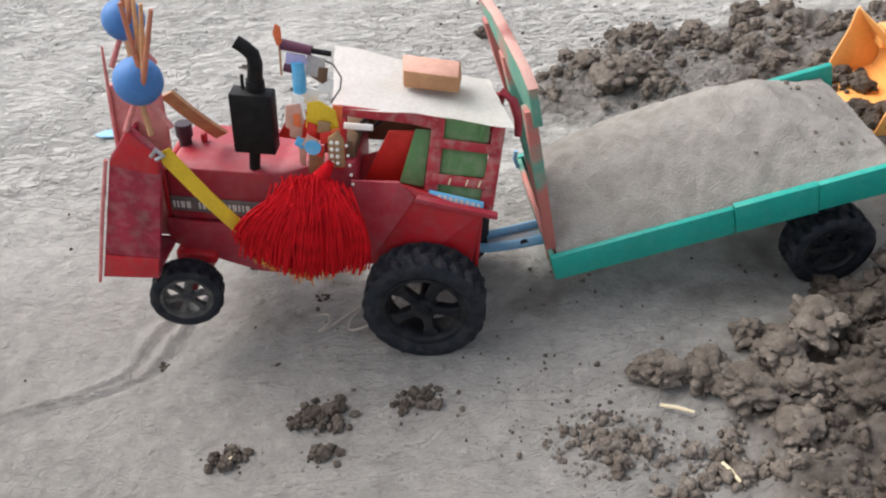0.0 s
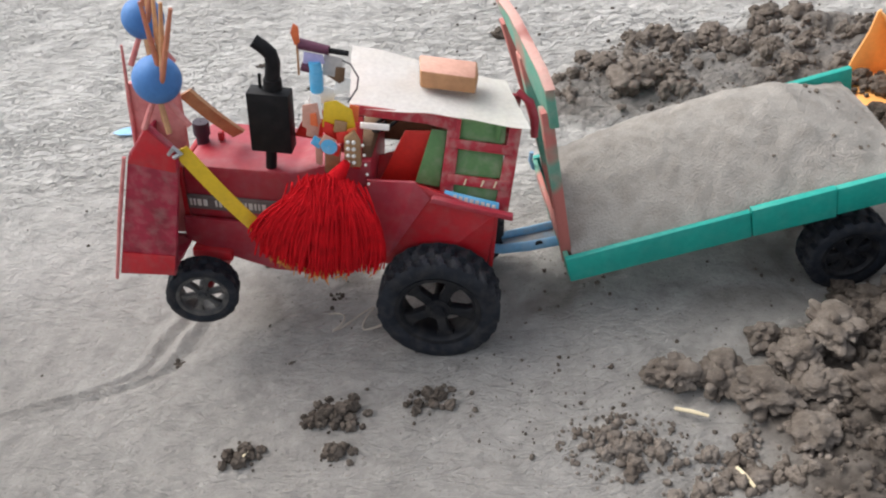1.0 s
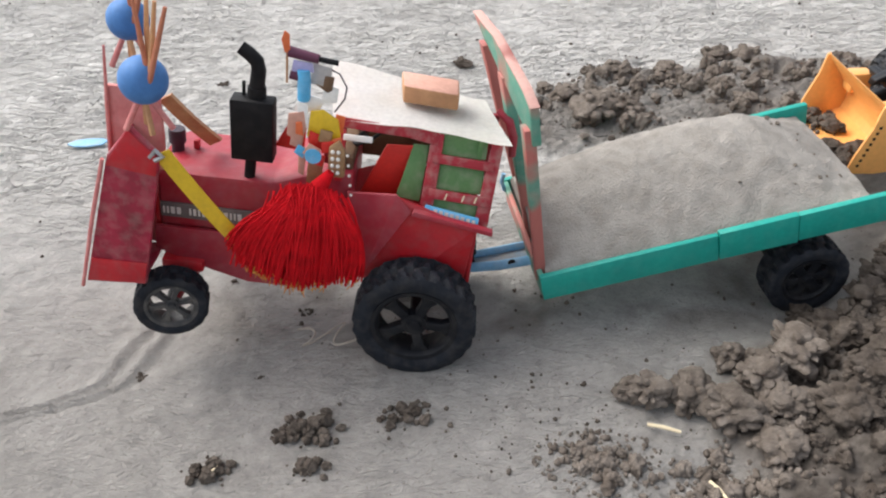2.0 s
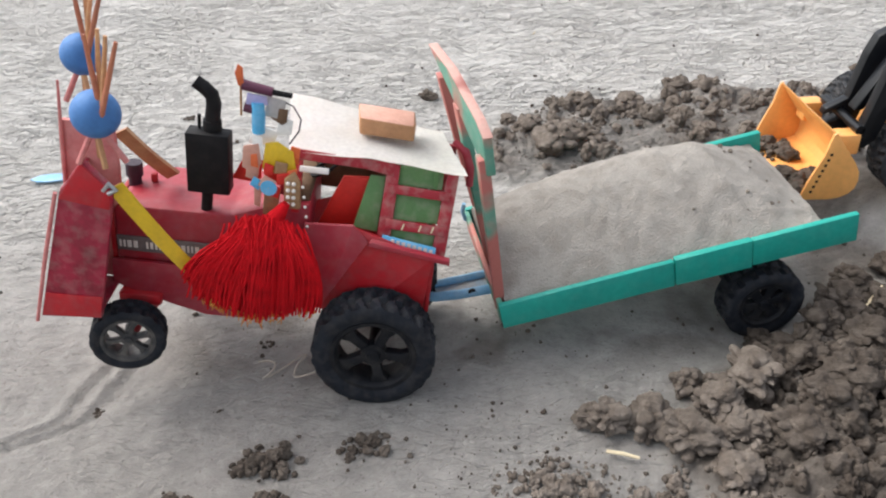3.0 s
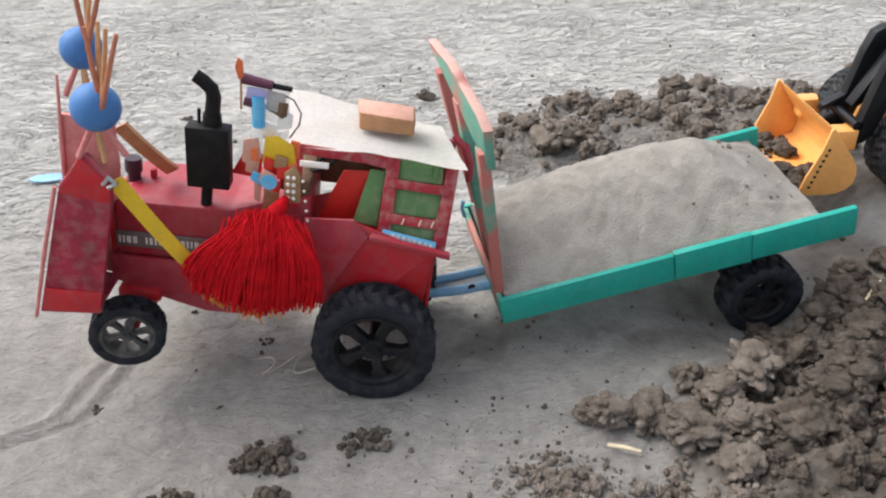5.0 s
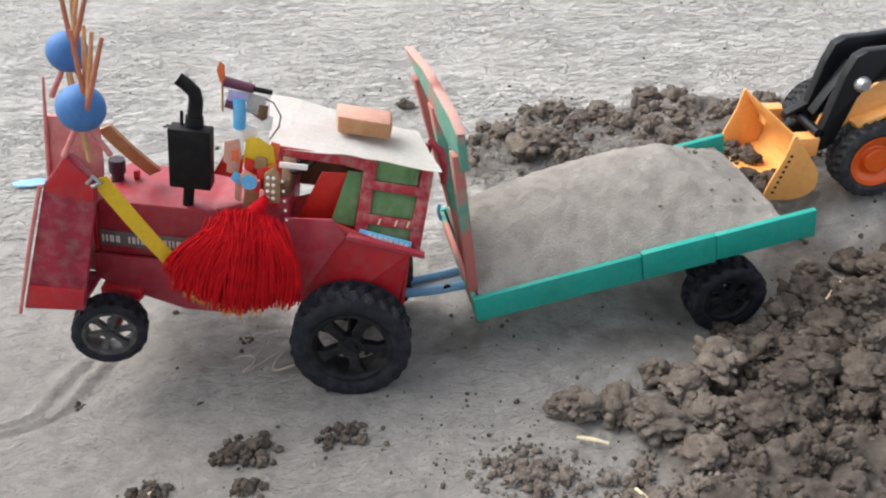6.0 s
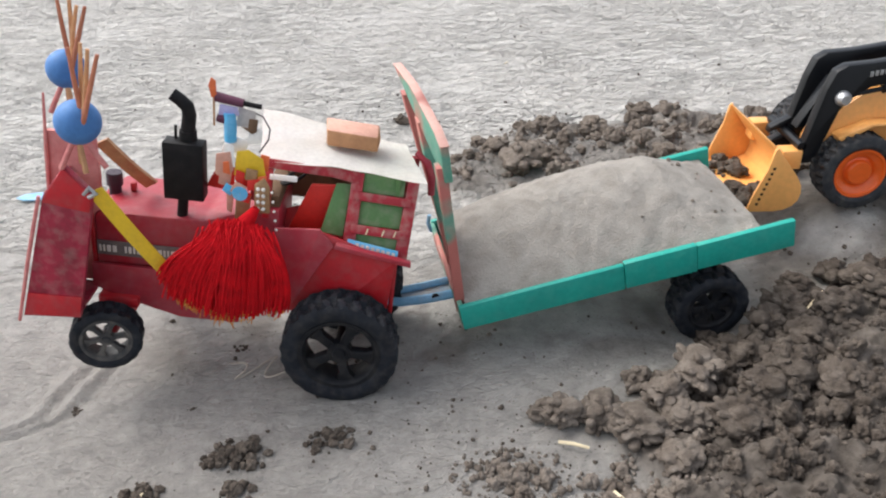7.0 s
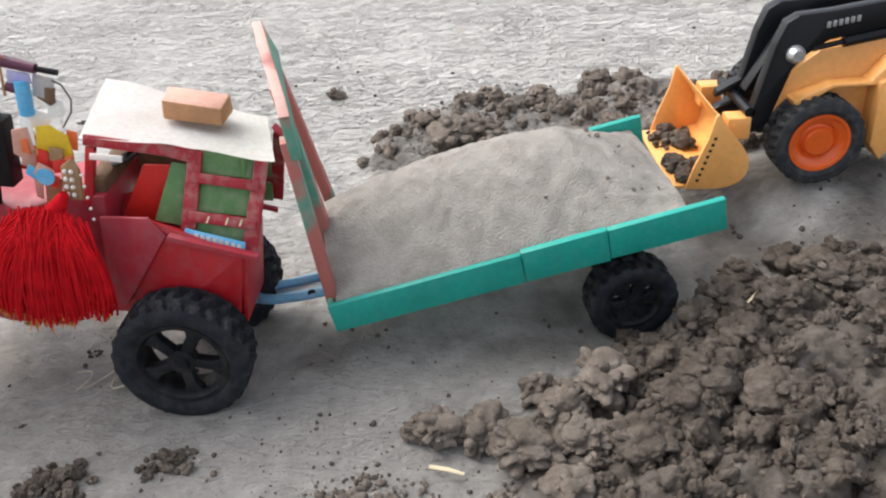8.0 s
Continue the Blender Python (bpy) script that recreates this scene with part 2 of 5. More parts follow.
M_LRIM = mat("orange_plastic", (0.80, 0.12, 0.012), 0.36, (0.7, 0.1, 0.012), 40, 0.5, 200, 0.05, coat=0.2)
M_LBLACK = mat("satin_black_plastic", (0.004, 0.005, 0.007), 0.36, (0.007, 0.008, 0.010), 50, 0.5, 300, 0.04, spec=0.3)
M_PIN = mat("grey_steel_pin", (0.45, 0.46, 0.47), 0.35, (0.3, 0.3, 0.3), 90, 0.5, metal=0.6)
M_STRAW = mat("dry_straw", (0.72, 0.62, 0.42), 0.7, (0.55, 0.45, 0.28), 90, 0.6)
M_STRING = mat("grey_string", (0.42, 0.37, 0.31), 0.9)
M_WIRE = mat("thin_dark_wire", (0.12, 0.11, 0.11), 0.5)


def patched(name, a, b, scale, edge=0.5):
    """Two coats of worn paint in patches along a board."""
    m = mat(name, a, 0.6, a, 60, 0.5, 400, 0.25, dust=0.3)
    nt = m.node_tree
    bs = nt.nodes["Principled BSDF"]
    first = bs.inputs["Base Color"].links[0].from_socket
    co = nt.nodes.new("ShaderNodeTexCoord")
    n = nt.nodes.new("ShaderNodeTexNoise")
    n.inputs["Scale"].default_value, n.inputs["Detail"].default_value = scale, 2
    nt.links.new(co.outputs["Object"], n.inputs["Vector"])
    r = nt.nodes.new("ShaderNodeMapRange")
    r.inputs["From Min"].default_value, r.inputs["From Max"].default_value = edge - 0.03, edge + 0.03
    nt.links.new(n.outputs["Fac"], r.inputs["Value"])
    mx = nt.nodes.new("ShaderNodeMix")
    mx.data_type = "RGBA"
    mx.inputs["B"].default_value = (*b, 1)
    nt.links.new(r.outputs["Result"], mx.inputs["Factor"])
    nt.links.new(first, mx.inputs["A"])
    nt.links.new(mx.outputs["Result"], bs.inputs["Base Color"])
    return m


M_HEAD = patched("worn_green_and_pink_paint", (0.10, 0.30, 0.22), (0.46, 0.17, 0.14), 14, 0.5)
M_POST = patched("worn_pink_post_paint", (0.12, 0.27, 0.20), (0.42, 0.13, 0.11), 16, 0.40)
M_HEADTOP = patched("worn_pink_edge", (0.58, 0.32, 0.27), (0.35, 0.12, 0.10), 25, 0.56)


# ---- mesh helpers ----
def smooth(bm, angle=40):
    for f in bm.faces:
        f.smooth = True
    for e in bm.edges:
        if len(e.link_faces) == 2 and e.calc_face_angle(0) > radians(angle):
            e.smooth = False


def part(name, bm, material, parent=None, label="", m=None):
    """Links a bmesh as one mesh object under a thing or a part."""
    bm.normal_update()
    smooth(bm)
    me = bpy.data.meshes.new(name)
    bm.to_mesh(me)
    bm.free()
    me.materials.append(material)
    ob = new(name, me)
    if parent is not None:
        ob.parent = parent
    if m is not None:
        ob.matrix_basis = m
    if label:
        ob["label"] = label
    return ob


def thing(name, m, label, category, group=""):
    ob = new(name)
    ob.matrix_basis = m
    return tagged(ob, label, category, group)


def join(*bms):
    out = bmesh.new()
    for b in bms:
        me = bpy.data.meshes.new("tmp")
        b.to_mesh(me)
        b.free()
        out.from_mesh(me)
        bpy.data.meshes.remove(me)
    return out


def box(x0, x1, y0, y1, z0, z1, bevel=0.0008, m=None):
    bm = bmesh.new()
    bmesh.ops.create_cube(bm, size=1)
    for v in bm.verts:
        v.co = Vector(((x0 + x1) / 2 + v.co.x * (x1 - x0), (y0 + y1) / 2 + v.co.y * (y1 - y0), (z0 + z1) / 2 + v.co.z * (z1 - z0)))
    if bevel:
        bmesh.ops.bevel(bm, geom=bm.edges[:], offset=bevel, segments=2, affect="EDGES", profile=0.5)
    if m is not None:
        bm.transform(m)
    return bm


def slab(points, y0, y1, bevel=0.0006, axis="y"):
    """A plate: an outline in x and z (or x and y for axis z), with thickness."""
    bm = bmesh.new()
    put = (lambda a, b, c: (a, c, b)) if axis == "y" else (lambda a, b, c: (a, b, c)) if axis == "z" else (lambda a, b, c: (c, a, b))
    f0 = bm.faces.new([bm.verts.new(put(a, b, y0)) for a, b in points])
    ext = bmesh.ops.extrude_face_region(bm, geom=[f0])
    shift = Vector(put(0, 0, y1 - y0))
    for v in ext["geom"]:
        if isinstance(v, bmesh.types.BMVert):
            v.co += shift
    bmesh.ops.recalc_face_normals(bm, faces=bm.faces[:])
    if bevel:
        bmesh.ops.bevel(bm, geom=bm.edges[:], offset=bevel, segments=2, affect="EDGES", profile=0.5)
    return bm


def tube(points, radii, seg=12, flat=1.0):
    """A rounded tube through points."""
    bm = bmesh.new()
    pts = [Vector(p) for p in points]
    if not isinstance(radii, (list, tuple)):
        radii = [radii] * len(pts)
    rings, side = [], None
    for i, p in enumerate(pts):
        way = (pts[min(i + 1, len(pts) - 1)] - pts[max(i - 1, 0)]).normalized()
        if side is None:
            side = way.orthogonal().normalized()
        side = (side - way * side.dot(way)).normalized()
        other = way.cross(side)
        rings.append([bm.verts.new(p + (side * math.cos(a) + other * flat * math.sin(a)) * radii[i])
                      for a in (2 * math.pi * k / seg for k in range(seg))])
    for a, b in zip(rings, rings[1:]):
        for k in range(seg):
            bm.faces.new((a[k], a[(k + 1) % seg], b[(k + 1) % seg], b[k]))
    bm.faces.new(rings[0][::-1])
    bm.faces.new(rings[-1])
    bmesh.ops.recalc_face_normals(bm, faces=bm.faces[:])
    return bm


def hull(points, bevel=0.001):
    """A closed solid round the given corners."""
    bm = bmesh.new()
    for p in points:
        bm.verts.new(p)
    bmesh.ops.convex_hull(bm, input=bm.verts[:])
    bmesh.ops.delete(bm, geom=[v for v in bm.verts if not v.link_faces], context="VERTS")
    bmesh.ops.dissolve_limit(bm, angle_limit=0.02, verts=bm.verts[:], edges=bm.edges[:])
    bmesh.ops.recalc_face_normals(bm, faces=bm.faces[:])
    if bevel:
        bmesh.ops.bevel(bm, geom=bm.edges[:], offset=bevel, segments=2, affect="EDGES", profile=0.5)
    return bm


def lathe(profile, seg=48, closed=True):
    """Turns a profile of (radius, y) round the y axis."""
    bm = bmesh.new()
    rings = [[bm.verts.new((r * math.cos(a), y, r * math.sin(a))) for a in (2 * math.pi * k / seg for k in range(seg))] for r, y in profile]
    pairs = list(zip(rings, rings[1:])) + ([(rings[-1], rings[0])] if closed else [])
    for a, b in pairs:
        for k in range(seg):
            bm.faces.new((a[k], a[(k + 1) % seg], b[(k + 1) % seg], b[k]))
    bmesh.ops.recalc_face_normals(bm, faces=bm.faces[:])
    return bm


def ball(r, seg=32):
    bm = bmesh.new()
    bmesh.ops.create_uvsphere(bm, u_segments=seg, v_segments=seg // 2, radius=r)
    return bm


def wheel(parent, name, R, w, m, lugs, style, spokes, rim_r, rim_mat=None, hub=0.3, tyre_label="", rim_label="", tyre_mat=None):
    """A toy wheel on the y axis, its outer face at y = 0 towards -y: tyre with tread blocks, and a rim with spokes."""
    holder = part(name, lathe([(0.004, 0.45 * w), (0.004, 0.95 * w), (0.001, 0.95 * w), (0.001, 0.45 * w)], 12), M_RIM, parent, m=m)
    h, ri, n = R * 0.062, rim_r, lugs * 6
    prof = [(ri, 0.10 * w), (ri + (R - ri) * 0.35, 0.0), (R - h * 1.5, 0.015 * w), (R - h * 0.5, 0.06 * w)]
    prof += [(None, w * (0.10 + 0.80 * q / 12)) for q in range(13)]
    prof += [(R - h * 0.5, 0.94 * w), (R - h * 1.5, 0.985 * w), (ri + (R - ri) * 0.35, w), (ri, 0.9 * w)]
    bm, rings = bmesh.new(), []
    for r, y in prof:
        ring = []
        for k in range(n):
            a, rr = 2 * math.pi * k / n, r
            if r is None:
                across = abs(y / w - 0.5)
                if style == "bar":
                    up = (k / 6 + 0.9 * across + (0.5 if y > 0.5 * w else 0)) % 1 < 0.52
                else:
                    up = (k / 6 + (0.5 if y > 0.5 * w else 0)) % 1 < 0.6 and across > 0.09
                rr = R if up else R - h * 1.3
            ring.append(bm.verts.new((rr * math.cos(a), y, rr * math.sin(a))))
        rings.append(ring)
    for p, q in zip(rings, rings[1:] + rings[:1]):
        for k in range(n):
            bm.faces.new((p[k], p[(k + 1) % n], q[(k + 1) % n], q[k]))
    bmesh.ops.recalc_face_normals(bm, faces=bm.faces[:])
    part("tyre", bm, tyre_mat or M_TYRE, holder, tyre_label)
    # rim: an outer ring, spokes and a hub with a raised cap
    rm = rim_mat or M_RIM
    d0, d1 = 0.16 * w, 0.42 * w
    ring = [(ri + 0.001, 0.06 * w), (ri + 0.001, 0.85 * w), (ri * 0.9, 0.85 * w), (ri * 0.86, d1), (ri * 0.86, d0), (ri * 0.93, 0.07 * w)]
    rims = [lathe(ring, 48)]
    hr = ri * hub
    if spokes:
        rims.append(lathe([(0.00005, d0 - 0.1 * w), (hr * 0.5, d0 - 0.1 * w), (hr * 0.62, d0), (hr, d0), (hr * 1.05, d1), (0.00005, d1)], 32))
        for k in range(spokes):
            wd = ri * (0.15 if R > 0.04 else 0.24 if R > 0.03 else 0.13)
            b = slab([(-wd * 0.75, hr * 0.8), (wd * 0.75, hr * 0.8), (wd * 0.8, ri * 0.66), (wd * 1.7, ri * 0.9), (-wd * 1.7, ri * 0.9), (-wd * 0.8, ri * 0.66)], d0 + 0.02 * w, d1, 0.0006)
            b.transform(Matrix.Rotation(2 * math.pi * (k + 0.3) / spokes, 4, "Y"))
            rims.append(b)
    else:
        rims.append(lathe([(0.00005, 0.10 * w), (hr * 0.9, 0.10 * w), (hr, 0.14 * w), (hr * 1.06, 0.24 * w), (ri * 0.6, 0.26 * w), (ri * 0.7, 0.16 * w), (ri * 0.95, 0.10 * w), (ri * 0.95, 0.5 * w), (0.00005, 0.5 * w)], 48))
    part("rim", join(*rims), rm, holder, rim_label)
    return holder


# ---- noise on arrays ----
def value_noise(x, y, seed):
    xi, yi = np.floor(x).astype(np.int64), np.floor(y).astype(np.int64)
    xf, yf = x - xi, y - yi
    u, v = xf * xf * (3 - 2 * xf), yf * yf * (3 - 2 * yf)

    def h(a, b):
        n = (a * 374761393 + b * 668265263 + seed * 974634377) & 0x7FFFFFFF
        n = ((n ^ (n >> 13)) * 1274126177) & 0x7FFFFFFF
        return ((n ^ (n >> 16)) & 0xFFFF) / 65535.0
    return (h(xi, yi) * (1 - u) + h(xi + 1, yi) * u) * (1 - v) + (h(xi, yi + 1) * (1 - u) + h(xi + 1, yi + 1) * u) * v


def fbm(x, y, seed, octaves=4):
    out, amp, tot = 0.0, 1.0, 0.0
    for o in range(octaves):
        out, tot = out + amp * (value_noise(x * 2**o, y * 2**o, seed + o) - 0.5), tot + amp
        amp *= 0.5
    return out / tot


def lumps(x, y, seed):
    """Heights of round clods packed in cells of size 1."""
    xi, yi = np.floor(x).astype(np.int64), np.floor(y).astype(np.int64)
    best = np.zeros_like(x)

    def h(a, b, s):
        n = (a * 374761393 + b * 668265263 + s * 974634377) & 0x7FFFFFFF
        n = ((n ^ (n >> 13)) * 1274126177) & 0x7FFFFFFF
        return ((n ^ (n >> 16)) & 0xFFFF) / 65535.0
    for i in (-1, 0, 1):
        for j in (-1, 0, 1):
            a, b = xi + i, yi + j
            r = 0.25 + 0.55 * h(a, b, seed + 2)
            d2 = ((x - a - h(a, b, seed)) ** 2 + (y - b - h(a, b, seed + 1)) ** 2) / (r * r)
            best = np.maximum(best, r * np.sqrt(np.clip(1 - d2, 0, 1)))
    return best


def step(a, b, v):
    k = np.clip((v - a) / (b - a), 0, 1)
    return k * k * (3 - 2 * k)


# ---- the ground: one sheet, sand with two spreads of dug soil ----
def soil_mask(x, y):
    wob = 0.05 * fbm(x * 18, y * 18, 5, 3)
    near_edge = np.interp(x, [0.10, 0.19, 0.225, 0.245, 0.28, 0.33, 0.42, 0.52, 0.65, 1.5], [0.34, 0.39, 0.43, 0.487, 0.515, 0.545, 0.598, 0.645, 0.67, 0.67])
    d_near = near_edge - y + wob
    near = step(-0.012, 0.035, d_near) * step(0.17, 0.25, x + 1.5 * wob) * step(1.25, 0.85, x + 3 * wob) * step(0.02, 0.2, y + 2 * wob)
    front = np.interp(x, [0.05, 0.1, 0.5, 0.7, 1.2], [0.90, 0.83, 0.80, 0.93, 0.95])
    back = np.interp(x, [0.08, 0.12, 0.146, 0.25, 0.4, 0.7, 1.2], [0.86, 0.96, 1.0, 1.035, 1.06, 1.05, 1.02])
    d_far = np.minimum(y - front, back - y) + wob
    far = step(-0.012, 0.03, d_far) * step(0.08, 0.13, x + wob) * step(1.25, 0.95, x + 3 * wob) * (0.75 + 0.25 * step(-0.14, 0.06, fbm(x * 11, y * 11, 95, 3)))
    return near, d_near, far, d_far


def height(x, y):
    z = -0.008 + 0.04 * (np.clip(y, -0.5, 1.7) - 0.5)
    z = z + 0.010 * fbm(x * 5, y * 5, 1, 3) * step(0.0, 0.2, np.abs(y - 0.5))
    z = z + 0.0042 * fbm(x * 24, y * 24, 2, 3) + 0.0018 * fbm(x * 80, y * 80, 3, 3) + 0.0012 * lumps(x * 70, y * 70, 91) * step(0.1, 0.3, fbm(x * 14, y * 14, 92, 2) + 0.12)
    # fan-like sweeping marks and thin scratches
    wx, wy = x + 0.10 * fbm(x * 6, y * 6, 8, 2), y + 0.10 * fbm(x * 6 + 9, y * 6, 9, 2)
    ridge = 1 - np.abs(2 * fbm(wx * 9, wy * 42, 10, 2)) * 3
    z = z + 0.0010 * np.clip(ridge, -0.4, 1) * step(0.62, 0.9, y + 0.2 * (x < -0.1))
    for k in range(5):
        a = 0.45 - 0.3 * k
        sx, sy = wx * math.cos(a) + wy * math.sin(a), wy * math.cos(a) - wx * math.sin(a)
        line = np.clip(1 - 20 * np.abs(fbm(sx * 13, sy * 52, 40 + k, 2)), 0, 1)
        patch = step(0.02, 0.16, fbm(x * 7, y * 7, 50 + k, 2))
        z = z - 0.0022 * line * patch * (0.4 + 0.6 * step(0.55, 0.8, y))
    near, d_near, far, d_far = soil_mask(x, y)
    lump = fbm(x * 38, y * 38, 20, 4)
    qx, qy = x + 0.012 * fbm(x * 60, y * 60, 61, 2), y + 0.012 * fbm(x * 60 + 5, y * 60, 62, 2)
    cl = 0.013 * lumps(qx * 42, qy * 42, 71) + 0.007 * lumps(qx * 85, qy * 85, 75) + 0.003 * lumps(qx * 190, qy * 190, 79)
    z = z + near * (0.002 + 0.022 * step(0.0, 0.13, d_near) * step(0.16, 0.36, x) + 0.020 * lump + cl * (0.35 + 0.65 * step(0.2, 0.36, x)))
    z = z + far * (0.003 + 0.008 * step(0.0, 0.08, d_far) + 0.018 * lump + cl * 0.85)
    # mound under the digging machine, dips and rises at the wheels
    for cx, cy, r, h in ((0.57, 0.76, 0.12, 0.036), (0.51, 0.70, 0.05, 0.020), (0.325, 0.57, 0.045, -0.009)):
        z = z + h * np.exp(-((x - cx) ** 2 + (y - cy) ** 2) / (r * r))
    # the double scrape left by a wheel
    for off in (0.0, 0.022):
        px = np.interp(y, [0.44, 0.47, 0.49, 0.53, 0.56], [-0.40, -0.30, -0.262, -0.25, -0.238]) + off
        z = z + (0.003 * np.exp(-(((x - px) / 0.006) ** 2)) - 0.002 * np.exp(-(((x - px - 0.010) / 0.006) ** 2))) * step(0.43, 0.47, y) * step(0.57, 0.55, y)
    return z


def ground():
    core_x = np.arange(-0.85, 1.0, 0.003)
    core_y = np.arange(0.26, 1.75, 0.003)
    grow = np.cumsum(0.006 * 1.22 ** np.arange(56))
    grow = grow[grow < 900]
    xs = np.r_[core_x[0] - grow[::-1], core_x, core_x[-1] + grow]
    ys = np.r_[core_y[0] - grow[::-1], core_y, core_y[-1] + grow]
    gx, gy = np.meshgrid(xs, ys)
    z = height(np.clip(gx, -3, 3), np.clip(gy, -2, 4))
    near, _, far, _ = soil_mask(gx, gy)
    # trodden, half-mixed soil between the two spreads and under the trailer
    mottle = fbm(gx * 16, gy * 16, 81, 4)
    lane = step(0.30, 0.42, gx) * step(1.3, 0.95, gx + mottle) * step(0.57, 0.64, gy) * step(1.02, 0.94, gy) * step(-0.25, 0.2, mottle) * 0.75
    lane = np.maximum(lane, 0.55 * step(-0.10, 0.2, fbm(gx * 22, gy * 22, 83, 4)) * step(0.50, 0.56, gy) * step(0.76, 0.64, gy) * step(-0.24, -0.1, gx) * step(0.75, 0.45, gx))
    nx, ny = len(xs), len(ys)
    co = np.stack([gx, gy, z], -1).reshape(-1, 3)
    i = np.arange(nx * ny).reshape(ny, nx)
    quads = np.stack([i[:-1, :-1], i[:-1, 1:], i[1:, 1:], i[1:, :-1]], -1).reshape(-1, 4)
    me = bpy.data.meshes.new("ground")
    me.vertices.add(len(co))
    me.vertices.foreach_set("co", co.ravel())
    me.loops.add(quads.size)
    me.loops.foreach_set("vertex_index", quads.ravel().astype(np.int32))
    me.polygons.add(len(quads))
    me.polygons.foreach_set("loop_start", (np.arange(len(quads)) * 4).astype(np.int32))
    me.polygons.foreach_set("use_smooth", np.ones(len(quads), bool))
    me.update(calc_edges=True)
    a = me.attributes.new("soil", "FLOAT", "POINT")
    a.data.foreach_set("value", np.clip(np.maximum(np.maximum(near * 0.95, far * 0.84), lane), 0, 1).ravel().astype(np.float32))
    blot = fbm(gx * 7, gy * 7, 31, 4) * 0.9 + fbm(gx * 40, gy * 40, 33, 3) * 0.5
    # tone weight: grows towards low y, slightly more at low x, broken by blotches
    darker = np.clip(step(0.95, 0.45, gy + 0.25 * blot) * (1 - 0.35 * step(0.0, -0.5, gy + blot)) * 0.78 + 0.30 * blot + 0.12 * step(0.05, -0.2, gx + 0.3 * blot) * step(0.72, 0.52, gy) * step(0.1, 0.3, gy), 0, 1)
    d = me.attributes.new("darker", "FLOAT", "POINT")
    d.data.foreach_set("value", darker.ravel().astype(np.float32))
    marks = (0.35 + 0.65 * step(-0.2, 0.12, fbm(gx * 5, gy * 5, 35, 3))) * (0.10 + 0.90 * np.maximum(step(0.62, 0.90, gy), step(0.2, -0.2, gy)))
    w = me.attributes.new("swept", "FLOAT", "POINT")
    w.data.foreach_set("value", (marks * (1 - np.maximum(near, far))).ravel().astype(np.float32))
    me.materials.append(M_GROUND)
    return tagged(new("ground", me), "pale grey dry sand ground with damp dug soil", "ground", kind="structure")


ground()


def height_at(x, y):
    return float(height(np.array([x]), np.array([y]))[0])


# ---- clods of soil ----
def clod_shape(seed, sub=2):
    """A lump of soil: a core with round crumbs of two sizes stuck to it."""
    bm = bmesh.new()
    bmesh.ops.create_icosphere(bm, subdivisions=sub, radius=1)
    rnd = np.random.RandomState(1000 + seed)
    d = np.array([v.co[:] for v in bm.verts])
    d /= np.linalg.norm(d, axis=1)[:, None]
    r = np.full(len(d), 0.66)
    for count, far, lo, hi in ((11, 0.58, 0.26, 0.46), (0 if sub < 3 else 55, 0.80, 0.09, 0.22)):
        c = rnd.normal(size=(count, 3))
        c *= far / np.linalg.norm(c, axis=1)[:, None] * rnd.uniform(0.85, 1.15, (count, 1))
        rho = rnd.uniform(lo, hi, count)
        along = d @ c.T
        disc = rho**2 - (c * c).sum(1) + along**2
        hit = np.where((disc > 0) & (along > 0), along + np.sqrt(np.maximum(disc, 0)), 0)
        r = np.maximum(r, hit.max(1)) if count else r
    off = Vector((seed * 7.3, seed * 3.1, seed * 1.7))
    for v, q in zip(bm.verts, r):
        p = v.co.copy()
        k = q * (1.0 + 0.26 * noise.noise(p * 1.2 - off)) + 0.07 * noise.noise(p * 5 + off) + 0.04 * noise.noise(p * 11 + off)
        v.co = p * k
        v.co.z *= 0.85
    return bm


def clod_arrays(seeds, sub):
    out = []
    for s in seeds:
        b = clod_shape(s, sub)
        b.verts.ensure_lookup_table()
        out.append((np.array([v.co[:] for v in b.verts]), np.array([[v.index for v in f.verts] for f in b.faces])))
        b.free()
    return out


CLODS, ROUGH = clod_arrays(range(1, 9), 2), clod_arrays(range(11, 19), 4)


def clod_field(name, spots, material, label):
    rnd = np.random.RandomState(7)
    spots = np.array(spots)
    ground_z = height(spots[:, 0], spots[:, 1])
    cos, tris, n = [], [], 0
    for (x, y, r), z in zip(spots, ground_z):
        v, f = (CLODS if r < 0.0045 else ROUGH)[rnd.randint(8)]
        q = Euler(rnd.uniform(-3.1, 3.1, 3)).to_matrix()
        p = v @ np.array(q).T * (r * rnd.uniform(0.8, 1.2, 3))
        cos.append(p + (x, y, z + r * 0.25))
        tris.append(f + n)
        n += len(v)
    co, tri = np.concatenate(cos), np.concatenate(tris)
    me = bpy.data.meshes.new(name)
    me.vertices.add(len(co))
    me.vertices.foreach_set("co", co.ravel())
    me.loops.add(tri.size)
    me.loops.foreach_set("vertex_index", tri.ravel().astype(np.int32))
    me.polygons.add(len(tri))
    me.polygons.foreach_set("loop_start", (np.arange(len(tri)) * 3).astype(np.int32))
    me.polygons.foreach_set("use_smooth", np.ones(len(tri), bool))
    me.update(calc_edges=True)
    me.materials.append(material)
    return tagged(new(name, me), label, "soil", kind="stuff")


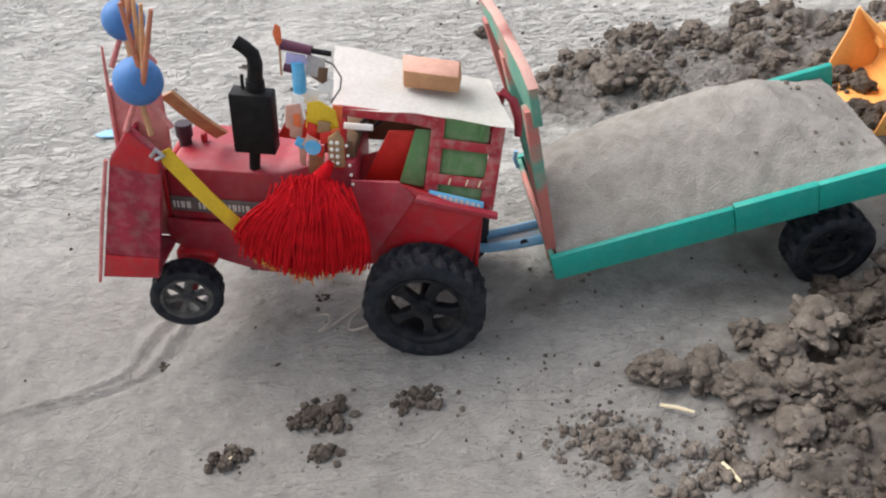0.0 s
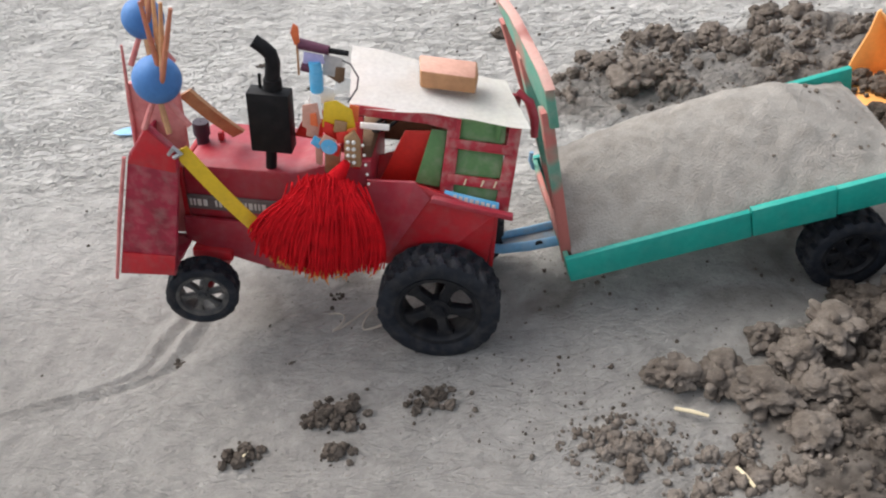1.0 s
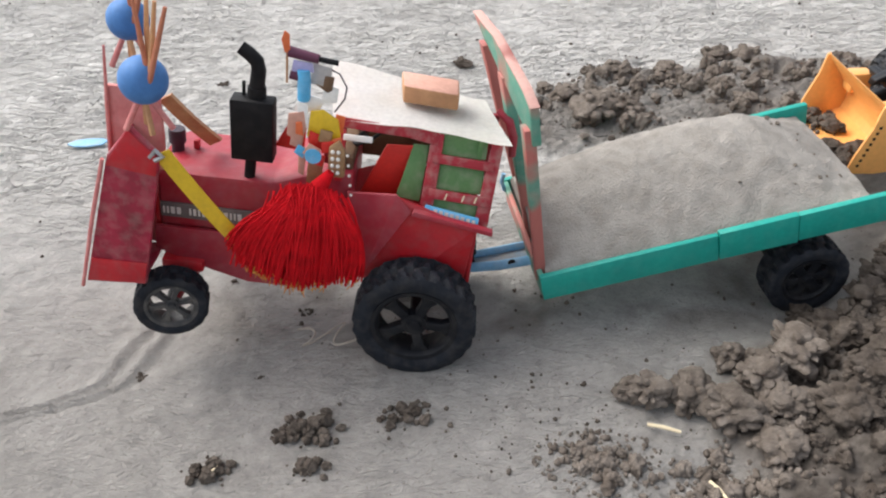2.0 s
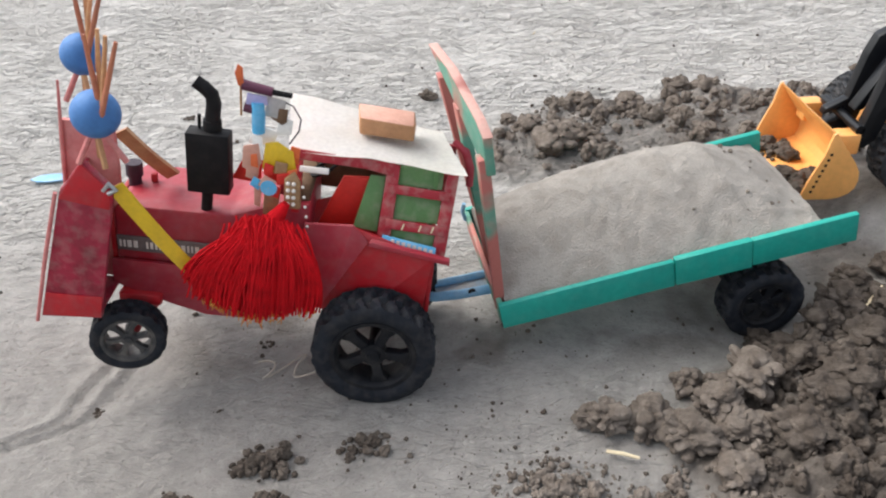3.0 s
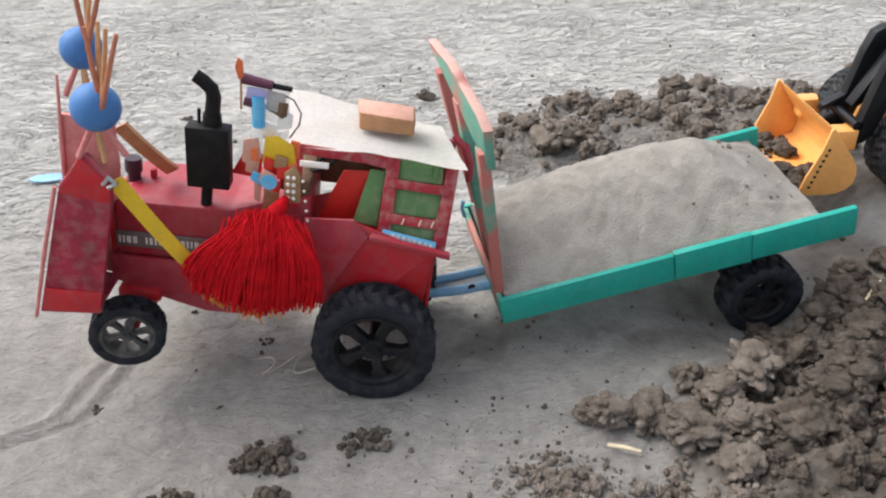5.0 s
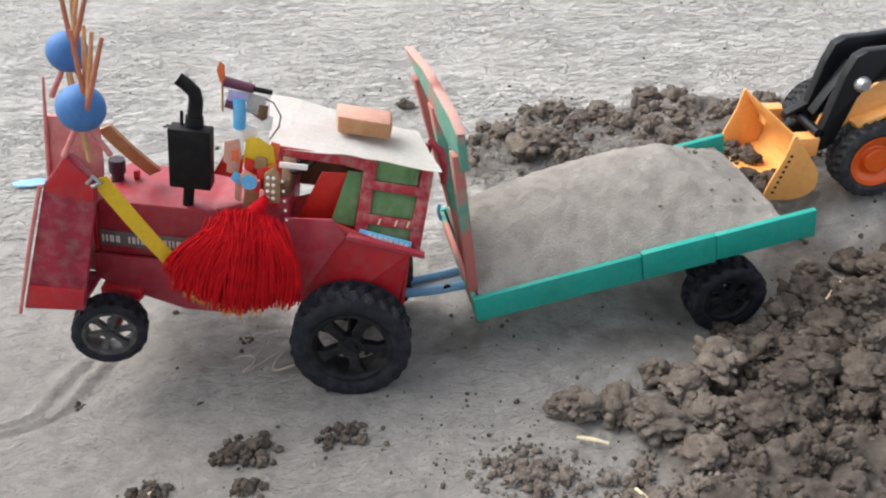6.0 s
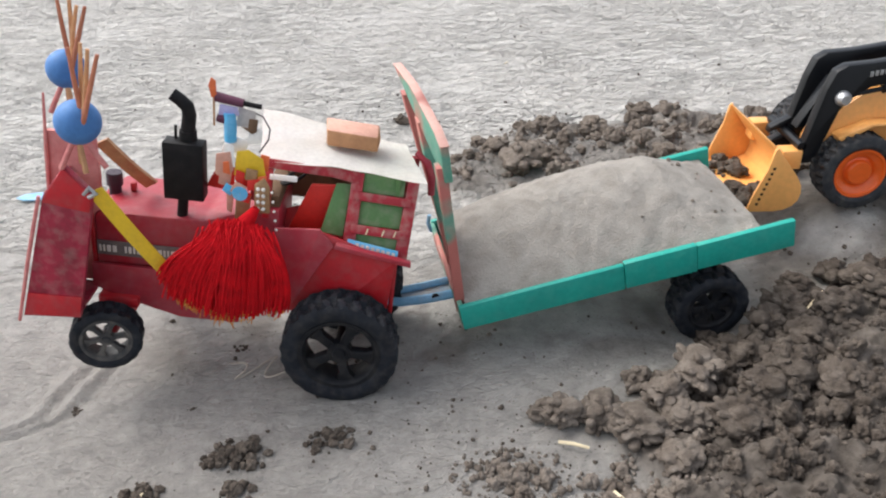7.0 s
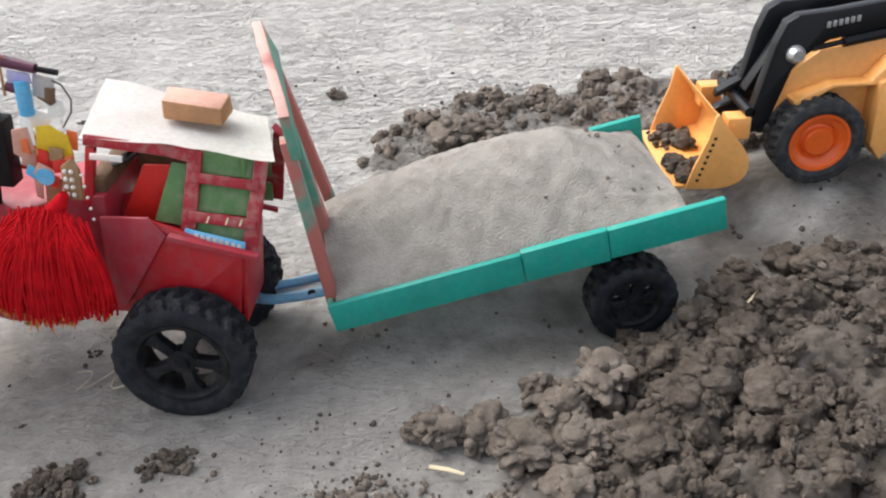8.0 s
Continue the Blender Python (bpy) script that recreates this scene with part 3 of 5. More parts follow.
def scatter():
    rnd = np.random.RandomState(11)
    # rounded clods of all sizes over the near spread, finer towards its edge
    x, y, k = rnd.uniform(0.14, 0.75, 9000), rnd.uniform(0.30, 0.70, 9000), rnd.rand(9000)
    near = soil_mask(x, y)[0]
    ok = rnd.rand(9000) < near * (0.35 + 0.65 * step(-0.1, 0.1, fbm(x * 20, y * 20, 97, 2)))
    near_spots = np.stack([x, y, 0.0018 + 0.0085 * k**3.2 * (0.45 + 0.55 * step(0.2, 0.34, x))], 1)[ok][:2800]
    # a low heap of crumbs at the tip of the spread
    a, d, k = rnd.uniform(0, 6.28, 230), rnd.rand(230) ** 0.7, rnd.rand(230)
    tip = np.stack([0.128 + 0.046 * d * np.cos(a), 0.402 + 0.030 * d * np.sin(a), 0.0014 + 0.0062 * k**2.2 * (1.1 - d)], 1)
    k = rnd.rand(150)
    low = np.stack([rnd.normal(0.20, 0.035, 150), rnd.normal(0.382, 0.014, 150), 0.0014 + 0.0065 * k**3], 1)
    x, y, k = rnd.uniform(0.05, 1.1, 9000), rnd.uniform(0.78, 1.1, 9000), rnd.rand(9000)
    ok = rnd.rand(9000) < soil_mask(x, y)[2] * (0.10 + 0.9 * step(0.0, 0.16, fbm(x * 13, y * 13, 98, 3)))
    far_spots = np.stack([x, y, 0.0016 + 0.0095 * k**4], 1)[ok][:1300]
    # crumbs thrown out over the sand round the two spreads
    k = rnd.rand(1120)
    x = np.r_[rnd.normal(0.13, 0.09, 250), rnd.normal(0.38, 0.25, 180), rnd.uniform(-0.8, 0.95, 400), rnd.uniform(-0.16, 0.36, 140), rnd.uniform(0.38, 0.7, 150)]
    y = np.r_[rnd.normal(0.43, 0.04, 250), rnd.normal(1.07, 0.05, 180), rnd.uniform(0.42, 1.7, 400), rnd.normal(0.56, 0.035, 140), rnd.normal(0.66, 0.05, 150)]
    grit = np.stack([x, y, 0.0006 + 0.0028 * k**5], 1)
    edge = near_spots[:, 0] + 0.5 * (0.52 - near_spots[:, 1]) < 0.33
    clod_field("soil_spread", near_spots[~edge], M_SOIL, "loose damp brown soil clods dug beside the trailer")
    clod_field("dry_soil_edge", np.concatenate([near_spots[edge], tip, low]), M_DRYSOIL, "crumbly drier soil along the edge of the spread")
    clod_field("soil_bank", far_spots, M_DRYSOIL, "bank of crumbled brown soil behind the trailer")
    clod_field("soil_crumbs", grit, M_SOIL, "small brown soil crumbs scattered over the sand")


scatter()


def soil_clod(x, y, r, seed, squash=1.0, label="rounded brown clod of damp soil on the sand", material=M_SOIL):
    bm = clod_shape(seed, 5)
    m = Matrix.Translation((x, y, height_at(x, y) + r * 0.42)) @ Euler((0, 0, seed * 1.7)).to_matrix().to_4x4() @ Matrix.Diagonal((r * 1.15, r, r * squash, 1))
    bm.transform(m)
    c = Vector((x, y, height_at(x, y)))
    bm.transform(Matrix.Translation(-c))
    ob = part("soil_clod", bm, material, m=Matrix.Translation(c))
    return tagged(ob, label, "soil clod", "loose soil clods")


NEAR_CLODS = ((0.326, 0.548, 0.013, 3, 1.1), (0.333, 0.533, 0.014, 5, 0.8), (0.247, 0.496, 0.015, 6, 0.8), (0.267, 0.489, 0.011, 7, 0.8), (0.159, 0.466, 0.011, 8, 0.8),
              (0.175, 0.461, 0.018, 9, 0.85), (0.207, 0.457, 0.019, 10, 0.85), (0.232, 0.435, 0.022, 11, 0.8), (0.29, 0.482, 0.022, 12, 0.8), (0.345, 0.505, 0.020, 13, 0.8),
              (0.375, 0.550, 0.018, 14, 0.9), (0.27, 0.435, 0.018, 15, 0.8), (0.405, 0.575, 0.022, 16, 0.8), (0.36, 0.465, 0.024, 17, 0.8), (0.305, 0.420, 0.020, 18, 0.8),
              (0.262, 0.462, 0.020, 19, 0.8), (0.315, 0.505, 0.017, 20, 0.8), (0.40, 0.52, 0.023, 51, 0.8), (0.44, 0.555, 0.022, 52, 0.8), (0.43, 0.61, 0.020, 53, 0.8),
              (0.47, 0.625, 0.018, 54, 0.8), (0.49, 0.59, 0.024, 55, 0.8), (0.255, 0.395, 0.017, 56, 0.7), (0.33, 0.445, 0.019, 57, 0.8), (0.395, 0.445, 0.022, 58, 0.8))
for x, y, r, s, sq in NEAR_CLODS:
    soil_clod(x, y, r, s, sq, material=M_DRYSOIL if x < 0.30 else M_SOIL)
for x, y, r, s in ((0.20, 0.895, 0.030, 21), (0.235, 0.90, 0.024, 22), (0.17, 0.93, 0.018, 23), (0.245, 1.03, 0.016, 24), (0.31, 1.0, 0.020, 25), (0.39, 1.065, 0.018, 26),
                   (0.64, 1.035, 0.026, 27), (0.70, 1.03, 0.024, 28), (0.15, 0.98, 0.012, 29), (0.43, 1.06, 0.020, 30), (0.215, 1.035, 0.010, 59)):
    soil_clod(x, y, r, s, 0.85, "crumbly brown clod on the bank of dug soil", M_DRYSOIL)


def crumb_heap(x, y, r, seed):
    """A clod that has fallen apart: crumbs of many sizes in a flat heap."""
    rnd = random.Random(seed)
    z, bms = height_at(x, y), []
    for k in range(int(10 + r * 1600)):
        a, d = rnd.uniform(0, 6.28), r * 1.25 * rnd.random() ** 0.7
        q = r * (0.16 + 0.34 * rnd.random() ** 2) * (1.15 - 0.5 * d / (1.25 * r))
        c = clod_shape(seed * 31 + k, 3 if q > 0.003 else 2)
        c.transform(Matrix.Translation((d * math.cos(a) * 1.2, d * math.sin(a) * 0.85, q * 0.5 + 0.25 * max(r - d, 0) * rnd.random())) @ Euler((rnd.random() * 6, rnd.random() * 6, 0)).to_matrix().to_4x4() @ Matrix.Scale(q, 4))
        bms.append(c)
    ob = part("crumbled_clod", join(*bms), M_SOIL, m=Matrix.Translation((x, y, z - 0.001)))
    return tagged(ob, "crumbled brown soil clod lying on the sand", "soil clod", "crumbled clods", "stuff")


# flat crumbled clods that lie alone on the sand
for x, y, r, s in ((-0.008, 0.450, 0.015, 31), (-0.080, 0.438, 0.016, 32), (-0.094, 0.433, 0.011, 33), (-0.128, 0.494, 0.004, 35), (-0.098, 0.57, 0.006, 36), (-0.228, 0.501, 0.006, 37),
                   (-0.276, 1.043, 0.008, 38), (-0.150, 0.402, 0.014, 39), (-0.078, 0.404, 0.012, 40)):
    crumb_heap(x, y, r, s)
stone = soil_clod(0.049, 1.076, 0.012, 44, 0.7, "grey brown pebble lying on the sand")


# ---- toy tractor ----
def toy_tractor():
    t = thing("toy_tractor", pose(0, 0.493, 0.050, 0, 9, -2), "homemade red painted cardboard toy tractor with its front wheels lifted", "toy tractor")
    Z, C = -0.0116, 0.085
    wheel(t, "rear_wheel", 0.0482, 0.032, pose(0, 0, Z), 24, "bar", 5, 0.0325, tyre_label="large dusty black ribbed tyre")
    wheel(t, "rear_wheel", 0.0482, 0.032, pose(0, 0.131, Z, 0, 0, 180), 24, "bar", 5, 0.0325, tyre_label="large dusty black ribbed tyre")
    wheel(t, "front_wheel", 0.0285, 0.021, pose(-0.1895, 0.010, -0.0268, 0, 0, 13), 16, "knob", 6, 0.0195, M_RIMGREY, hub=0.30, tyre_label="small black knobbly tyre")
    wheel(t, "front_wheel", 0.0285, 0.021, pose(-0.1895, 2 * C - 0.010, -0.0268, 0, 0, 193), 16, "knob", 6, 0.0195, M_RIMGREY, hub=0.30, tyre_label="small black knobbly tyre")
    part("rear_axle", tube([(0, 0.02, Z), (0, 0.115, Z)], 0.005, 12), M_RIM, t)
    part("front_axle", join(box(-0.196, -0.183, 0.048, 0.122, -0.034, -0.004, 0.002), box(-0.205, -0.172, 0.040, 0.130, -0.012, -0.002, 0.002), tube([(-0.1895, 0.02, -0.0268), (-0.1895, 0.15, -0.0268)], 0.004, 12)), M_RED, t)
    # hood: a long box with a sloped nose and a raised rear
    part("hood", slab([(-0.206, 0.024), (-0.206, 0.068), (-0.201, 0.0725), (-0.118, 0.0735), (-0.082, 0.088), (-0.058, 0.090), (-0.058, 0.024)], 0.050, 0.120, 0.003), M_MAROON, t)
    part("chassis", slab([(-0.203, 0.0235), (-0.206, 0.008), (-0.180, -0.004), (-0.150, -0.011), (-0.130, -0.012), (-0.10, -0.010), (-0.04, -0.008), (0.03, -0.008), (0.034, 0.020), (-0.02, 0.0235)], 0.053, 0.117, 0.002), M_RED, t)
    part("side_plate", slab([(-0.209, 0.0255), (-0.210, 0.004), (-0.186, -0.006), (-0.160, -0.014), (-0.138, -0.020), (-0.09, -0.020), (-0.09, 0.0255)], 0.0455, 0.0495, 0.0008), M_MAROON, t, "scuffed dull red lower side plate")
    lab = part("label_strip", box(-0.2045, -0.110, 0.0480, 0.0498, 0.0335, 0.0465, 0.0004), M_LABEL, t, "dark grey label strip with pale unreadable print")
    rnd = random.Random(3)
    x = -0.2025
    while x < -0.116:
        w = rnd.choice((0.0016, 0.0024, 0.0032))
        part("print_bar", box(x, x + w, 0.0473, 0.0480, 0.0370, 0.0430, 0.0002), M_PRINT, lab)
        x += w + 0.0014 + (0.005 if rnd.random() < 0.14 else 0)
    part("nose_panel", box(-0.2105, -0.2065, 0.052, 0.118, 0.000, 0.068, 0.001), M_RED, t)
    part("filler_cap", lathe([(0.0005, 0), (0.0062, 0), (0.0066, 0.002), (0.0066, 0.011), (0.0050, 0.0115), (0.0050, 0.020), (0.0005, 0.020)], 24), M_CAP, t, "dark purple cap on the bonnet", pose(-0.200, 0.086, 0.0905, -90, 0, 0))
    part("bonnet_knob", box(-0.1885, -0.184, 0.088, 0.093, 0.0728, 0.0805, 0.001), M_RED, t)
    # exhaust
    ex = part("exhaust", tube([(-0.1375, 0.057, 0.0705), (-0.1355, 0.057, 0.094)], 0.0042, 16), M_BLACK, t, "black exhaust stack with a square silencer")
    part("silencer", box(-0.1490, -0.1180, 0.049, 0.064, 0.0905, 0.1385, 0.0012), M_BLACK, ex)
    part("elbow", join(tube([(-0.1315, 0.060, 0.1355), (-0.1315, 0.060, 0.146)], [0.0072, 0.0066], 16),
                       tube([(-0.1315, 0.060, 0.145), (-0.1300, 0.060, 0.1585), (-0.1312, 0.060, 0.165), (-0.1365, 0.060, 0.170), (-0.1425, 0.060, 0.174)], [0.0056, 0.0054, 0.0052, 0.0050, 0.0048], 16),
                       tube([(-0.1410, 0.060, 0.1355), (-0.1407, 0.060, 0.149)], 0.0013, 8)), M_BLACK, ex)
    # front guard: two pointed side boards with a worn card front and floor
    near_pts = [(-0.247, 0.0), (-0.2205, 0.108), (-0.203, 0.134), (-0.184, 0.114), (-0.203, 0.003)]
    g = part("front_guard", slab([(-0.246, 0.002), (-0.222, 0.108), (-0.2195, 0.108), (-0.2435, 0.002)], 0.006, 0.053, 0.0005), M_MAGENTA, t, "worn crimson card front guard with pointed sides")
    crease = slab(near_pts, 0.0, 0.005, 0.0008)
    part("side_board", crease, M_MAGENTA, g)
    part("fold", slab([(-0.2215, 0.1035), (-0.2035, 0.1325), (-0.1855, 0.1135), (-0.1875, 0.0985)], -0.0012, 0.0002, 0.0005), M_RED, g, "folded pointed top of the card")
    part("fold", slab([(-0.2455, 0.002), (-0.2405, 0.0225), (-0.2000, 0.0230), (-0.2035, 0.0045)], -0.0010, 0.0002, 0.0004), M_RED, g, "brighter red strip along the foot")
    part("back_board", slab([(-0.243, 0.004), (-0.2385, 0.10), (-0.2370, 0.136), (-0.2, 0.136), (-0.199, 0.10), (-0.203, 0.004)], 0.0535, 0.0575, 0.0008), M_PINK, g, "pale pink far board of the guard")
    part("guard_floor", box(-0.243, -0.206, 0.006, 0.053, 0.001, 0.004, 0.0005), M_MAGENTA, g)
    part("card_edge", tube([(-0.2500, -0.001, -0.004), (-0.236, -0.001, 0.056), (-0.2225, -0.001, 0.108)], [0.0013, 0.0016, 0.0014], 8), M_PINK, g, "frayed pale card edge")
    part("card_edge", tube([(-0.2405, 0.052, 0.06), (-0.2375, 0.052, 0.12), (-0.2345, 0.052, 0.166)], [0.0016, 0.0016, 0.0009], 8), M_PINK, g, "thin pale stick along the guard")
    # ribbons from the guard to the body
    def strip(a, b, w, th, name, material, label):
        a, b = Vector(a), Vector(b)
        way = (b - a).normalized()
        up = way.cross(Vector((0, 1, 0))).normalized()
        bm = bmesh.new()
        rows = []
        for i in range(13):
            k = i / 12
            p = a.lerp(b, k) + Vector((0, -0.002 * math.sin(k * math.pi), 0.0))
            rows.append([bm.verts.new(p + up * s * w / 2 + Vector((0, q * th, 0))) for s, q in ((-1, 0), (1, 0), (1, 1), (-1, 1))])
        for r, s in zip(rows, rows[1:]):
            for i in range(4):
                bm.faces.new((r[i], r[(i + 1) % 4], s[(i + 1) % 4], s[i]))
        bm.faces.new(rows[0][::-1]), bm.faces.new(rows[-1])
        bmesh.ops.recalc_face_normals(bm, faces=bm.faces[:])
        return part(name, bm, material, t, label)
    strip((-0.1835, 0.002, 0.116), (-0.1365, 0.018, 0.038), 0.0125, 0.0012, "ribbon", M_YELLOW, "bright yellow flat ribbon")
    strip((-0.1985, 0.060, 0.128), (-0.170, 0.085, 0.082), 0.0105, 0.004, "side_stick", M_STICK, "orange brown flat stick")
    part("wire_tie", tube([(-0.1905, 0.000, 0.113), (-0.186, -0.001, 0.119), (-0.1815, -0.001, 0.115), (-0.187, -0.001, 0.1115)], 0.0018, 8), M_PIN, t, "dull wire tie")
    # rear body: fenders with a slanted front facet and a flat shelf
    for s in (1, -1):
        my = lambda p: (p[0], p[1] if s > 0 else 0.0735 + (0.072 - p[1]) * 0.62, p[2])
        part("fender", hull([my(p) for p in ((-0.060, 0.050, 0.0735), (-0.024, 0.036, 0.0835), (-0.0105, 0.033, 0.0725), (0.038, 0.034, 0.0635), (0.038, 0.072, 0.0430), (-0.060, 0.072, 0.0600),
                                            (-0.058, 0.046, 0.0), (-0.040, 0.035, 0.018), (-0.02, 0.0335, 0.0), (0.034, 0.038, 0.004), (0.034, 0.072, 0.0), (-0.058, 0.072, -0.01))], 0.0012), M_RED, t)
        part("fender_lip", hull([my(p) for p in ((-0.012, 0.028, 0.0725), (-0.010, 0.028, 0.0765), (0.050, 0.028, 0.0665), (0.050, 0.028, 0.0625), (-0.012, 0.0325, 0.0725), (-0.010, 0.034, 0.0765), (0.050, 0.034, 0.0665), (0.050, 0.0325, 0.0625))], 0.0005), M_MAROON, t)
    # light on this upturned facet is put into its duller, pinker red
    part("fender_facet", hull([(-0.0615, 0.0445, 0.0765), (-0.024, 0.0325, 0.0862), (-0.0122, 0.030, 0.0745), (-0.043, 0.030, 0.016), (-0.0585, 0.041, 0.004),
                               (-0.0615, 0.047, 0.0765), (-0.024, 0.035, 0.0862), (-0.0122, 0.0325, 0.0745), (-0.043, 0.0325, 0.016), (-0.0585, 0.0435, 0.004)], 0.0006), M_MAROON, t, "slanted fender plate in a dull red that stands for its lit face")
    part("rear_wall", box(0.036, 0.0395, 0.040, 0.094, 0.002, 0.062, 0.0006), M_RED, t)
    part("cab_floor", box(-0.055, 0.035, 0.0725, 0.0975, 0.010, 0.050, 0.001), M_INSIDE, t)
    # cab: ladder-like red side frames with green panes, leaning inwards
    for y, s in ((0.042, 1), (2 * C - 0.030, -1)):
        lean = Matrix.Translation((0, y, 0.066 if s > 0 else 0.057)) @ Matrix.Rotation(radians(-21 if s > 0 else 10), 4, "X")
        yy = lambda a, b: (min(a * s, b * s), max(a * s, b * s))
        fr = part("side_frame", slab([(-0.0065, 0.004), (-0.0035, 0.062), (0.006, 0.062), (0.0035, 0.002)], *yy(0, 0.004), 0.0006), M_FRAME, t, "dull red card ladder frame", lean)
        part("upright", slab([(0.036, -0.003), (0.0415, 0.060), (0.0505, 0.060), (0.0465, -0.004)], *yy(0, 0.004), 0.0006), M_FRAME, fr)
        for z0, z1 in ((0.0395, 0.0465), (0.0125, 0.0200)):
            part("rung", slab([(-0.001, z0 + 0.001), (0.0455, z0 - 0.001), (0.0455, z1 - 0.001), (-0.001, z1 + 0.001)], *yy(-0.0012, 0.0028), 0.0006), M_FRAME, fr)
        if s > 0:
            for cx in (0.011, 0.024, 0.0335):
                part("paint_chip", slab([(cx, 0.0135), (cx + 0.0012, 0.0135), (cx + 0.0026, 0.0185), (cx + 0.0014, 0.0185)], -0.0016, -0.0013, 0), M_STRAW, fr, "pale bare chip in the paint")
        part("rail", slab([(-0.074, 0.066), (-0.074, 0.0585), (-0.02, 0.0565), (0.002, 0.053), (0.002, 0.063)], *yy(-0.0004, 0.0036), 0.0006), M_FRAME, fr)
        for z0, z1 in ((-0.004, 0.0125), (0.020, 0.0395), (0.0465, 0.062)):
            part("pane", box(0.0035, 0.039, *yy(0.0032, 0.006), z0, z1, 0.0004), M_GREEN, fr, "moss green card pane")
        if s > 0:
            part("slanted_pillar", slab([(-0.0255, 0.011), (-0.007, 0.009), (-0.004, 0.052), (-0.0160, 0.052)], 0.005, 0.008, 0.0005), M_GREEN, fr, "moss green slanted pillar")
            strip_ = part("number_strip", slab([(-0.004, 0.000), (0.039, -0.007), (0.039, 0.003), (-0.002, 0.009)], -0.0042, -0.0022, 0.0004), M_CYAN, fr, "light blue strip with white unreadable marks")
            for k in range(8):
                x0 = 0.0045 + k * 0.0042
                part("pale_mark", box(x0, x0 + 0.0028, -0.0048, -0.0043, 0.0005 - k * 0.0006, 0.0062 - k * 0.0007, 0.0002), M_PRINT, t, m=lean.copy())
            part("sun_strip", box(-0.068, -0.0465, -0.0036, -0.0008, 0.0495, 0.0540, 0.0005), M_WHITE, fr, "white strip under the roof edge")
            part("pillar", box(-0.0725, -0.0665, 0.000, 0.006, 0.018, 0.058, 0.0006), M_RED, fr)
        else:
            part("pillar", box(-0.0725, -0.0665, -0.006, 0.000, 0.018, 0.058, 0.0006), M_RED, fr)
    part("cab_back", box(0.032, 0.0355, 0.062, 0.128, 0.066, 0.124, 0.0005), M_GREEN, t)
    part("seat_back", slab([(-0.056, 0.060), (-0.024, 0.060), (-0.006, 0.110), (-0.036, 0.108)], 0.066, 0.070, 0.0008), M_BRIGHT, t, "bright red card seat back")
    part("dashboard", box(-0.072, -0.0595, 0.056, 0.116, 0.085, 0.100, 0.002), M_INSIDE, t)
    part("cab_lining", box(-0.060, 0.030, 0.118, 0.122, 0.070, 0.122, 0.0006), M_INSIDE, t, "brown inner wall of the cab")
    part("steering_wheel", join(tube([(-0.052 + 0.010 * math.cos(a), 0.082 + 0.010 * math.sin(a), 0.106 + 0.006 * math.cos(a)) for a in (2 * math.pi * k / 20 for k in range(21))], 0.0014, 8),
                                tube([(-0.064, 0.082, 0.095), (-0.052, 0.082, 0.106)], 0.002, 8)), M_BLACK, t)
    # roof: a wavy white card sheet
    bm = bmesh.new()
    n, k = 24, 16
    grid = []
    for i in range(n + 1):
        row = []
        for j in range(k + 1):
            u, v = i / n, j / k
            x0, x1 = -0.0770 + (-0.091 + 0.0770) * v, 0.0565 + (0.036 - 0.0565) * v
            y = 0.057 + 0.090 * v + 0.008 * (1 - u) - 0.014 * u * v
            z = 0.1270 + 0.005 * v * (1 - u) + 0.0025 * math.sin(u * 4.4 + v) + 0.0015 * noise.noise(Vector((u * 5, v * 4, 0.3))) - 0.003 * (1 - v) * (1 - u)
            row.append(bm.verts.new((x0 + (x1 - x0) * u + 0.0012 * noise.noise(Vector((0, v * 7, 1))), y + 0.0012 * noise.noise(Vector((u * 7, 0, 2))), z)))
        grid.append(row)
    for i in range(n):
        for j in range(k):
            bm.faces.new((grid[i][j], grid[i + 1][j], grid[i + 1][j + 1], grid[i][j + 1]))
    bmesh.ops.solidify(bm, geom=bm.faces[:], thickness=-0.0022)
    bmesh.ops.recalc_face_normals(bm, faces=bm.faces[:])
    part("roof", bm, M_WHITE, t, "white wavy card roof sheet")
    part("tail_cord", tube([(0.046, 0.108, 0.1285), (0.056, 0.104, 0.122), (0.061, 0.102, 0.110), (0.0625, 0.101, 0.094)], [0.0025, 0.0035, 0.0035, 0.003], 10), M_MAROON, t, "faded red cord end at the rear of the roof")
    # tow loop
    part("tow_bar", tube([(0.030, 0.100, -0.020), (0.052, 0.112, -0.026)], 0.0035, 10), M_SKY, t)
    return t


tractor = toy_tractor()
TM = tractor.matrix_basis


def wooden_block():
    m = TM @ pose(-0.0065, 0.1045, 0.1325, 0, 0, -3) @ Matrix.Scale(1.12, 4)
    ob = part("wooden_block", hull([(-0.0185, -0.0125, 0), (0.0190, -0.0130, 0), (0.0185, 0.013, 0), (-0.0225, 0.0125, 0), (-0.0190, -0.0125, 0.0125), (0.0185, -0.0130, 0.0115), (0.0165, 0.013, 0.0115), (-0.0235, 0.0125, 0.0125)], 0.0012), M_WOOD, m=m)
    # upward face takes a lighter copy of the wood, its top light put into colour
    ob.data.materials.append(M_WOODTOP)
    for p in ob.data.polygons:
        p.material_index = 1 if p.normal.z > 0.9 else 0
    return tagged(ob, "small raw wooden block lying on the white roof", "wooden block")


wooden_block()


